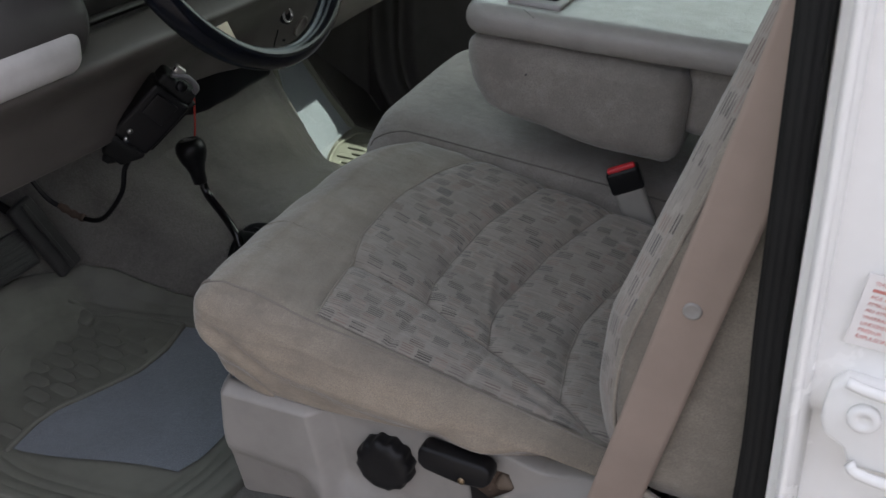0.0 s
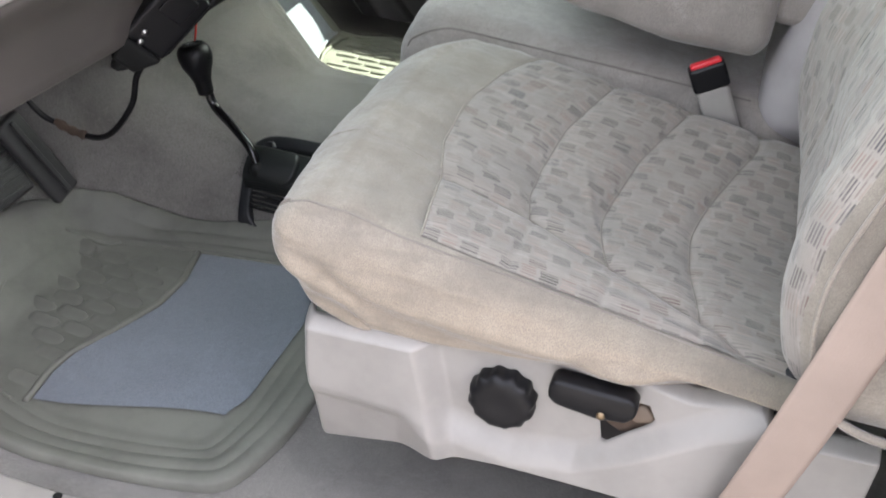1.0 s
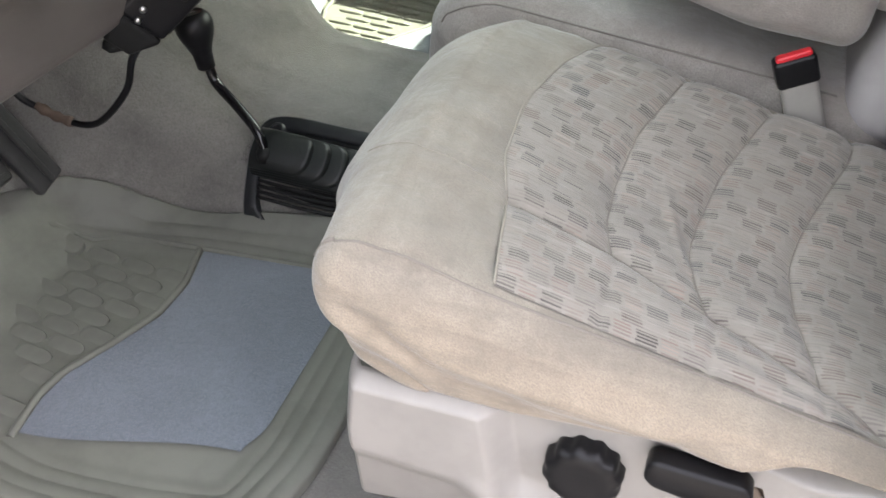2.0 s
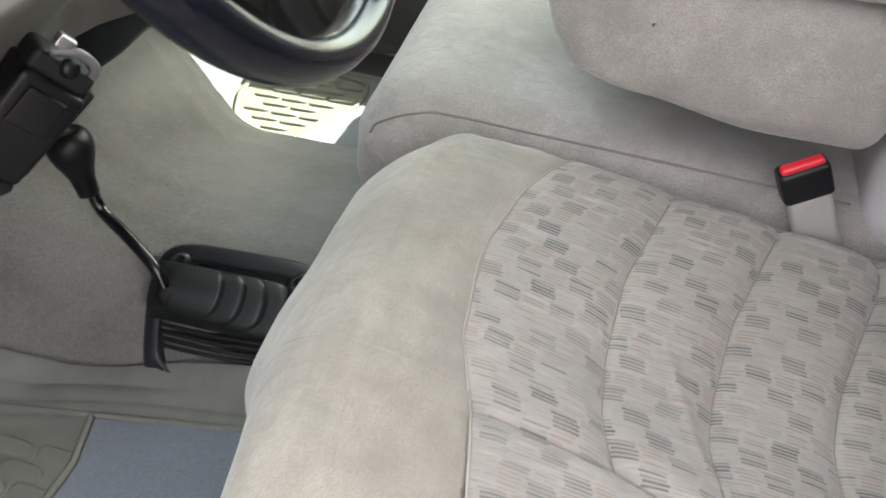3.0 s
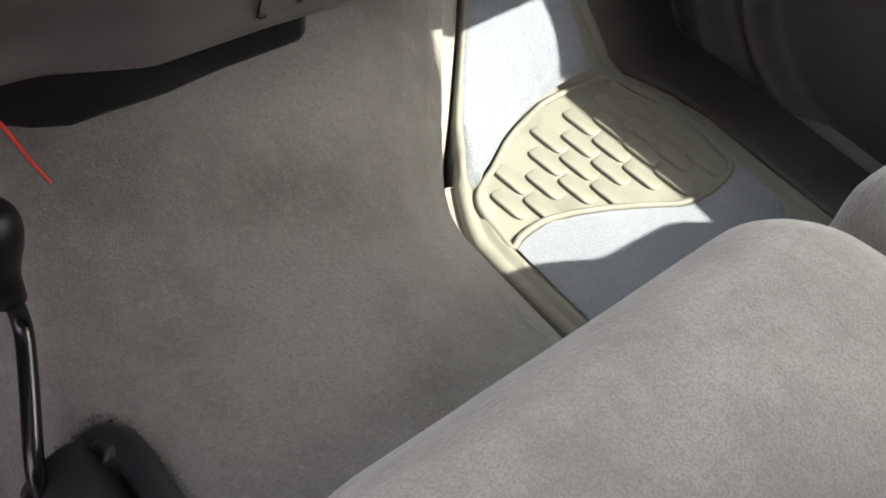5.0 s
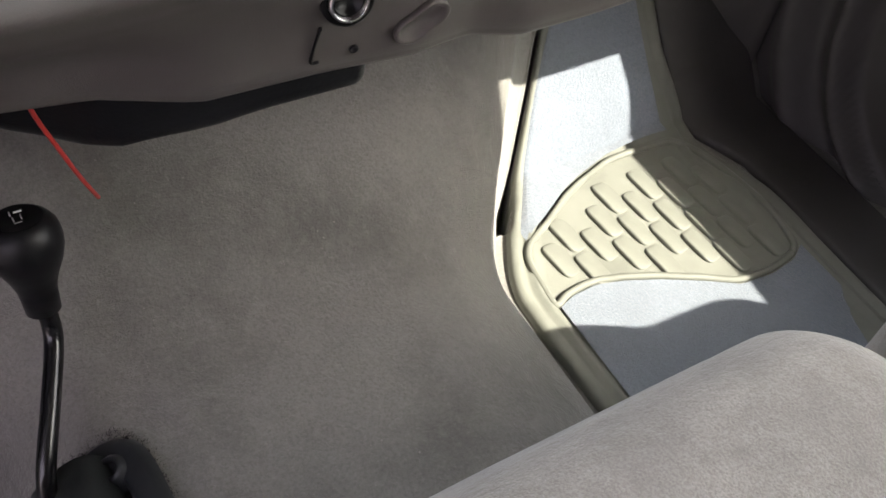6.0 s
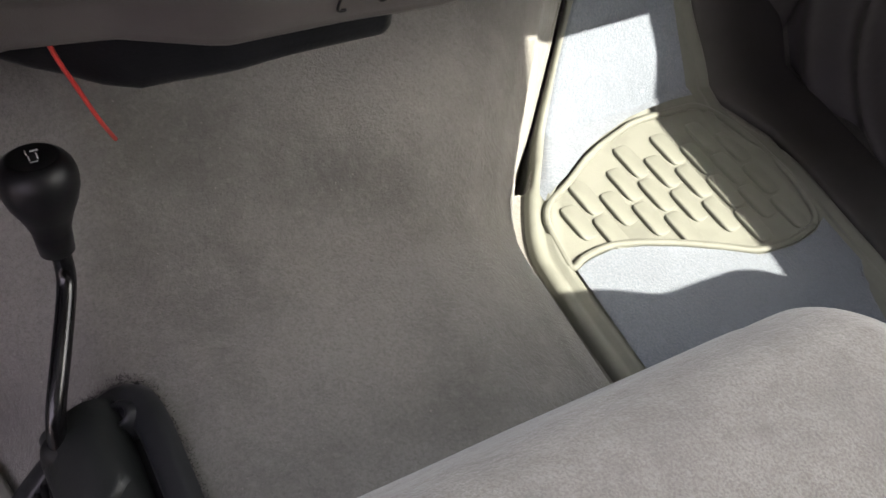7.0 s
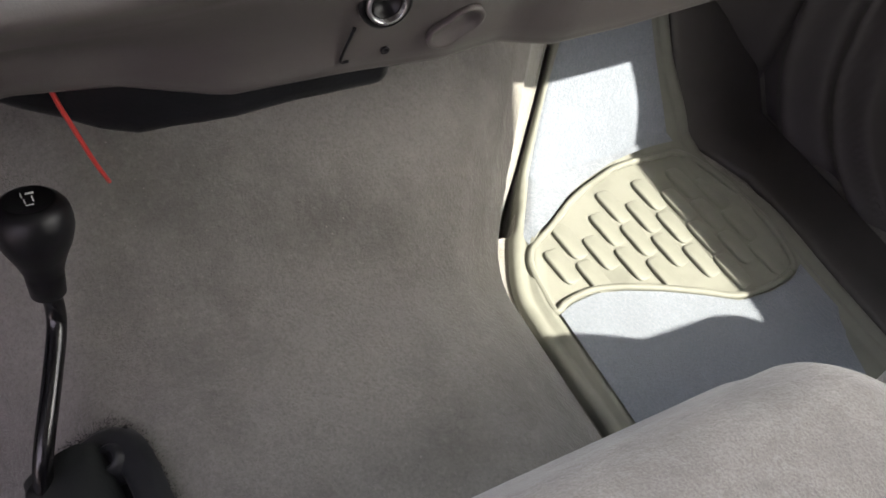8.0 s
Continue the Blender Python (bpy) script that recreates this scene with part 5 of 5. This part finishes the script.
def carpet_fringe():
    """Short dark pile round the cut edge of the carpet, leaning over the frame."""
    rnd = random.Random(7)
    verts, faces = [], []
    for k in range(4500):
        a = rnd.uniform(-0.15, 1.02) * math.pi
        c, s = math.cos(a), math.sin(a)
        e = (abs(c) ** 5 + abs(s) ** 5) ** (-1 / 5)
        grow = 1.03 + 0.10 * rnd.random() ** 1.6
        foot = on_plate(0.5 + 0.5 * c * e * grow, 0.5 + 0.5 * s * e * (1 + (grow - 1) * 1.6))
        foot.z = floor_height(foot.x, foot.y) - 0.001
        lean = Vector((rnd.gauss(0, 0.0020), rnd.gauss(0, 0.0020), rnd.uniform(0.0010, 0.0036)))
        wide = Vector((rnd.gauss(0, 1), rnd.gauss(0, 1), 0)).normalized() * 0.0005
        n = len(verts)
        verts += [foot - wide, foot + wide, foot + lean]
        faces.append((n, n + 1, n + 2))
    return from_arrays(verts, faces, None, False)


def carpet_lint():
    """Small pale tufts of pilled fibre standing on the tunnel carpet."""
    rnd = random.Random(23)
    verts, faces = [], []
    for k in range(420):
        x, y = rnd.uniform(-0.60, -0.10), rnd.uniform(0.48, 0.84)
        foot = Vector((x, y, floor_height(x, y) - 0.0004))
        size = rnd.uniform(0.0005, 0.0013)
        n = len(verts)
        turn = rnd.uniform(0, math.tau)
        for j in range(3):
            a = turn + j * math.tau / 3
            verts.append(foot + Vector((math.cos(a) * size * rnd.uniform(0.6, 1.5), math.sin(a) * size * rnd.uniform(0.6, 1.5), 0.0)))
        verts.append(foot + Vector((rnd.gauss(0, 0.3) * size, rnd.gauss(0, 0.3) * size, size * 1.1)))
        faces += [(n, n + 1, n + 3), (n + 1, n + 2, n + 3), (n + 2, n, n + 3)]
    return from_arrays(verts, faces, None, False)


tagged(part("carpet_lint", carpet_lint(), LINT), "small pale tufts of pilled fibre on the tunnel carpet", "carpet pile", kind="stuff")
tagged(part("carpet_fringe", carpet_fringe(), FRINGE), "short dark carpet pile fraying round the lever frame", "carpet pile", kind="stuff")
part("collar", lathe([(-0.012, 0.014), (0.0, 0.012), (0.006, 0.0085)], (-0.277, 0.441, 0.112), (-0.15, 0.0, 1), 16), BLACK_RUBBER, shifter)
part("rod", tube([(-0.276, 0.441, 0.112), (-0.292, 0.448, 0.136), (-0.330, 0.466, 0.155), (-0.362, 0.480, 0.168), (-0.374, 0.484, 0.180), (-0.380, 0.484, 0.200), (-0.386, 0.484, 0.215)], 0.0070, 12, 6), BLACK_GLOSS, shifter, "glossy black bent rod")
KA = Vector((-0.28, 0.03, 1)).normalized()
K0 = Vector((-0.381, 0.483, 0.190))
knob_part = part("knob", lathe([(0.0, 0.0095), (0.002, 0.0122), (0.018, 0.0132), (0.022, 0.0135), (0.034, 0.0177), (0.045, 0.0228), (0.055, 0.0256), (0.063, 0.0260), (0.071, 0.0244), (0.0765, 0.0206), (0.0785, 0.0177), (0.0792, 0.0163), (0.0785, 0.0153), (0.079, 0.0009)], K0, KA, 32), BLACK, shifter, "round black knob with white marking")
for i, (du, dv, w, h) in enumerate([(-0.008, -0.004, 0.006, 0.0012), (-0.009, 0.003, 0.0012, 0.007), (0.0, 0.004, 0.008, 0.0012), (0.002, -0.003, 0.007, 0.0012), (0.008, 0.0, 0.0012, 0.007)]):
    c = K0 + KA * 0.0788
    ex = Vector((1, 0, 0.2)).normalized()
    ey = KA.cross(ex)
    m = Matrix.Translation(c + ex * du * 0.75 + ey * dv * 0.75) @ Matrix((ex, ey, KA)).transposed().to_4x4()
    w, h = w * 0.75, h * 0.75
    part("marking", boxed((-w / 2, -h / 2, -0.0005), (w / 2, h / 2, 0.0007), 0.0002, m, (4, 4, 4)), WHITE_INK, knob_part)

# ---- pedals ----
def pedal(name, label, centre, w, h, tilt, lean=0):
    own = thing(name, label, "pedal", centre, "pedals")
    m = Matrix.Translation(centre) @ pose(0, 0, 0, lean, 0, 0) @ pose(0, 0, 0, 0, tilt, 0)
    pad = part("pad", boxed((-0.012, -w / 2, -h / 2), (0.004, w / 2, h / 2), 0.006, m, (6, 10, 10)), PEDAL, own, "worn grey rubber pad")
    if lean:
        part("rib", boxed((0.003, -w * 0.06, -h * 0.46), (0.009, w * 0.10, h * 0.46), 0.002, m, (4, 6, 8)), PEDAL, pad)
    for k in range(0 if lean else 4):
        zz = -h / 2 + h * (k + 0.7) / 4.4
        part("rib", boxed((0.003, -w * 0.42, zz - 0.003), (0.0065, w * 0.42, zz + 0.003), 0.0014, m, (4, 6, 4)), PEDAL, pad)
    part("arm", tube([m @ Vector((-0.008, 0, h * 0.2)), m @ Vector((-0.06, 0, h * 0.6)), m @ Vector((-0.12, 0, 0.22))], 0.008, 8, 6), BLACK, own)
    return own


pedal("brake_pedal", "wide worn black brake pedal above the mat", (-0.545, 0.190, 0.140), 0.125, 0.065, -30)
pedal("gas_pedal", "long worn grey accelerator pedal against the tunnel", (-0.532, 0.272, 0.148), 0.048, 0.140, -24, 16)

# ---- passenger door and kick panel ----
def door_skin(u, v):
    x, z = -0.62 + 1.40 * u, -0.10 + 0.640 * v
    y = 1.395 - 0.015 * smoothstep(0.1, 0.5, z)
    # rounded recess with a raised border at the foot
    e = (abs((x - 0.0) / 0.43) ** 3.2 + abs((z - 0.25) / 0.30) ** 3.2) ** (1 / 3.2)
    y += 0.022 * smoothstep(1.01, 0.97, e) - 0.010 * bell(e, 1.03, 0.018) + 0.012 * bell(e, 1.10, 0.035) - 0.018 * bell(e, 1.19, 0.045)
    y -= 0.03 * bell(z, 0.46, 0.04) * smoothstep(-0.35, -0.2, x)
    return (x, y, z)


door = structure("door_passenger", sheet(lambda u, v: door_skin(u, v), 190, 130, None, 0.03), DARK, "dark grey moulded passenger door panel, closed", "car door", 0)


def kick_skin(u, v):
    z = -0.08 + 0.80 * v
    y = 1.285 + 0.10 * smoothstep(0.74, 1.0, u)
    x = -0.95 + 0.43 * u
    return (x, y - 0.012 * bell(u, 0.93, 0.05), z)


structure("wall_kick_passenger", sheet(kick_skin, 40, 20, None, 0.02), DARK, "dark grey kick panel ahead of the passenger door", "wall", 0)

# ---- door pillar beside the driver ----
def strip(points, w0, w1, depth, n=40):
    """A weather seal: a soft half-round strip along a line."""
    line = smooth_path(points, n // (len(points) - 1))

    def f(u, v):
        k = min(int(u * (len(line) - 1)), len(line) - 2)
        q = u * (len(line) - 1) - k
        p = line[k] * (1 - q) + line[k + 1] * q
        a = math.pi * v
        w = w0 + (w1 - w0) * u
        return (p[0] - math.cos(a) * w / 2, p[1] - math.sin(a) * depth - 0.0015 * math.sin(9 * a), p[2])
    return sheet(f, 30, 14)


seal = structure("trim_seal", strip([(0.60, -0.146, 0.10), (0.584, -0.147, 0.45), (0.569, -0.148, 0.59), (0.557, -0.150, 0.71), (0.547, -0.152, 0.81), (0.528, -0.156, 1.0), (0.505, -0.16, 1.2)], 0.024, 0.024, 0.014), BLACK_RUBBER, "black rubber door seal along the pillar", "door seal", 0)


def jamb(u, v):
    """White door pillar: from the seal outwards with a rounded flange that steps at its foot."""
    z = -0.10 + 1.35 * v
    x0 = float(np.interp(z, [0.0, 0.10, 0.45, 0.59, 0.71, 0.81, 1.0, 1.25], [0.62, 0.612, 0.594, 0.580, 0.569, 0.559, 0.540, 0.515]))
    prof = smooth_path([(0.0, 0.0), (0.003, -0.006), (0.012, -0.008), (0.12, -0.012), (0.20, -0.016), (0.25, -0.03), (0.26, -0.08)], 6)
    k = u * (len(prof) - 1)
    i = min(int(k), len(prof) - 2)
    p = prof[i] * (1 - k + i) + prof[i + 1] * (k - i)
    step = 0.010 * smoothstep(0.545, 0.525, z - 0.35 * (p[0] - 0.01)) * smoothstep(0.002, 0.02, p[0])
    return (x0 + p[0], -0.150 + p[1] + step, z)


structure("wall_pillar", sheet(jamb, 40, 160, None, 0.02), PAINT, "white painted door pillar with rounded edge", "door pillar", 0)
striker = thing("striker_plate", "white painted striker plate bolted to the door pillar", "striker plate", (0.64, -0.165, 0.55))
part("plate", prism([(0.617, 0.535), (0.612, 0.548), (0.613, 0.572), (0.621, 0.582), (0.72, 0.577), (0.72, 0.52), (0.637, 0.515), (0.631, 0.528)], -0.173, -0.158, 0.003), PAINT, striker, "white painted plate")
part("flange", tube([(0.621, -0.176, 0.582), (0.64, -0.178, 0.580), (0.72, -0.178, 0.576)], 0.004, 8, 5), PAINT, striker)
part("flange", tube([(0.637, -0.176, 0.520), (0.65, -0.178, 0.514), (0.72, -0.178, 0.512)], 0.004, 8, 5), PAINT, striker)
part("bolt", lathe([(0, 0.0105), (0.004, 0.0105), (0.006, 0.009), (0.006, 0.005), (0.0045, 0.004), (0.0045, 0.001)], (0.637, -0.173, 0.5575), (0, -1, 0), 24), PAINT, striker, "white painted round bolt head")

# ---- warning sticker ----
sticker = thing("warning_sticker", "white sticker with red warning text on the pillar", "sticker", (0.66, -0.165, 0.63))
ST = Matrix.Translation((0.6150, -0.1642, 0.652)) @ pose(0, 0, 0, 90, 0, 2)
part("paper", boxed((0.0, -0.048, -0.0006), (0.10, 0.004, 0.0006), 0.0003, ST @ pose(0, 0, 0, 0, 0, -3), (4, 4, 4)), PAPER, sticker, "white paper label")
for k, words in enumerate(["THIS V", "", "AGE AN", "AMBULA", "AN AMB", "WARRAN", "UNDERBO", "PRESSUR", "EXPULSION"]):
    m = ST @ pose(0, 0, 0, 0, 0, -3) @ Matrix.Translation((0.005, -0.0030 - 0.0049 * k, 0.0009))
    if words:
        cu = bpy.data.curves.new("words", "FONT")
        cu.body, cu.size, cu.extrude = words, 0.0037, 0.00005
        tmp = new("words", cu)
        dg = bpy.context.evaluated_depsgraph_get()
        me = bpy.data.meshes.new_from_object(tmp.evaluated_get(dg))
        bpy.data.objects.remove(tmp)
        me.transform(m)
        me.materials.clear()
        part("text_line", me, RED_INK, sticker, "red printed line")
    else:
        part("text_bar", boxed((0, 0, 0), (0.012, 0.0022, 0.0002), 0.0001, m, (4, 4, 4)), RED_INK, sticker, "red bar")
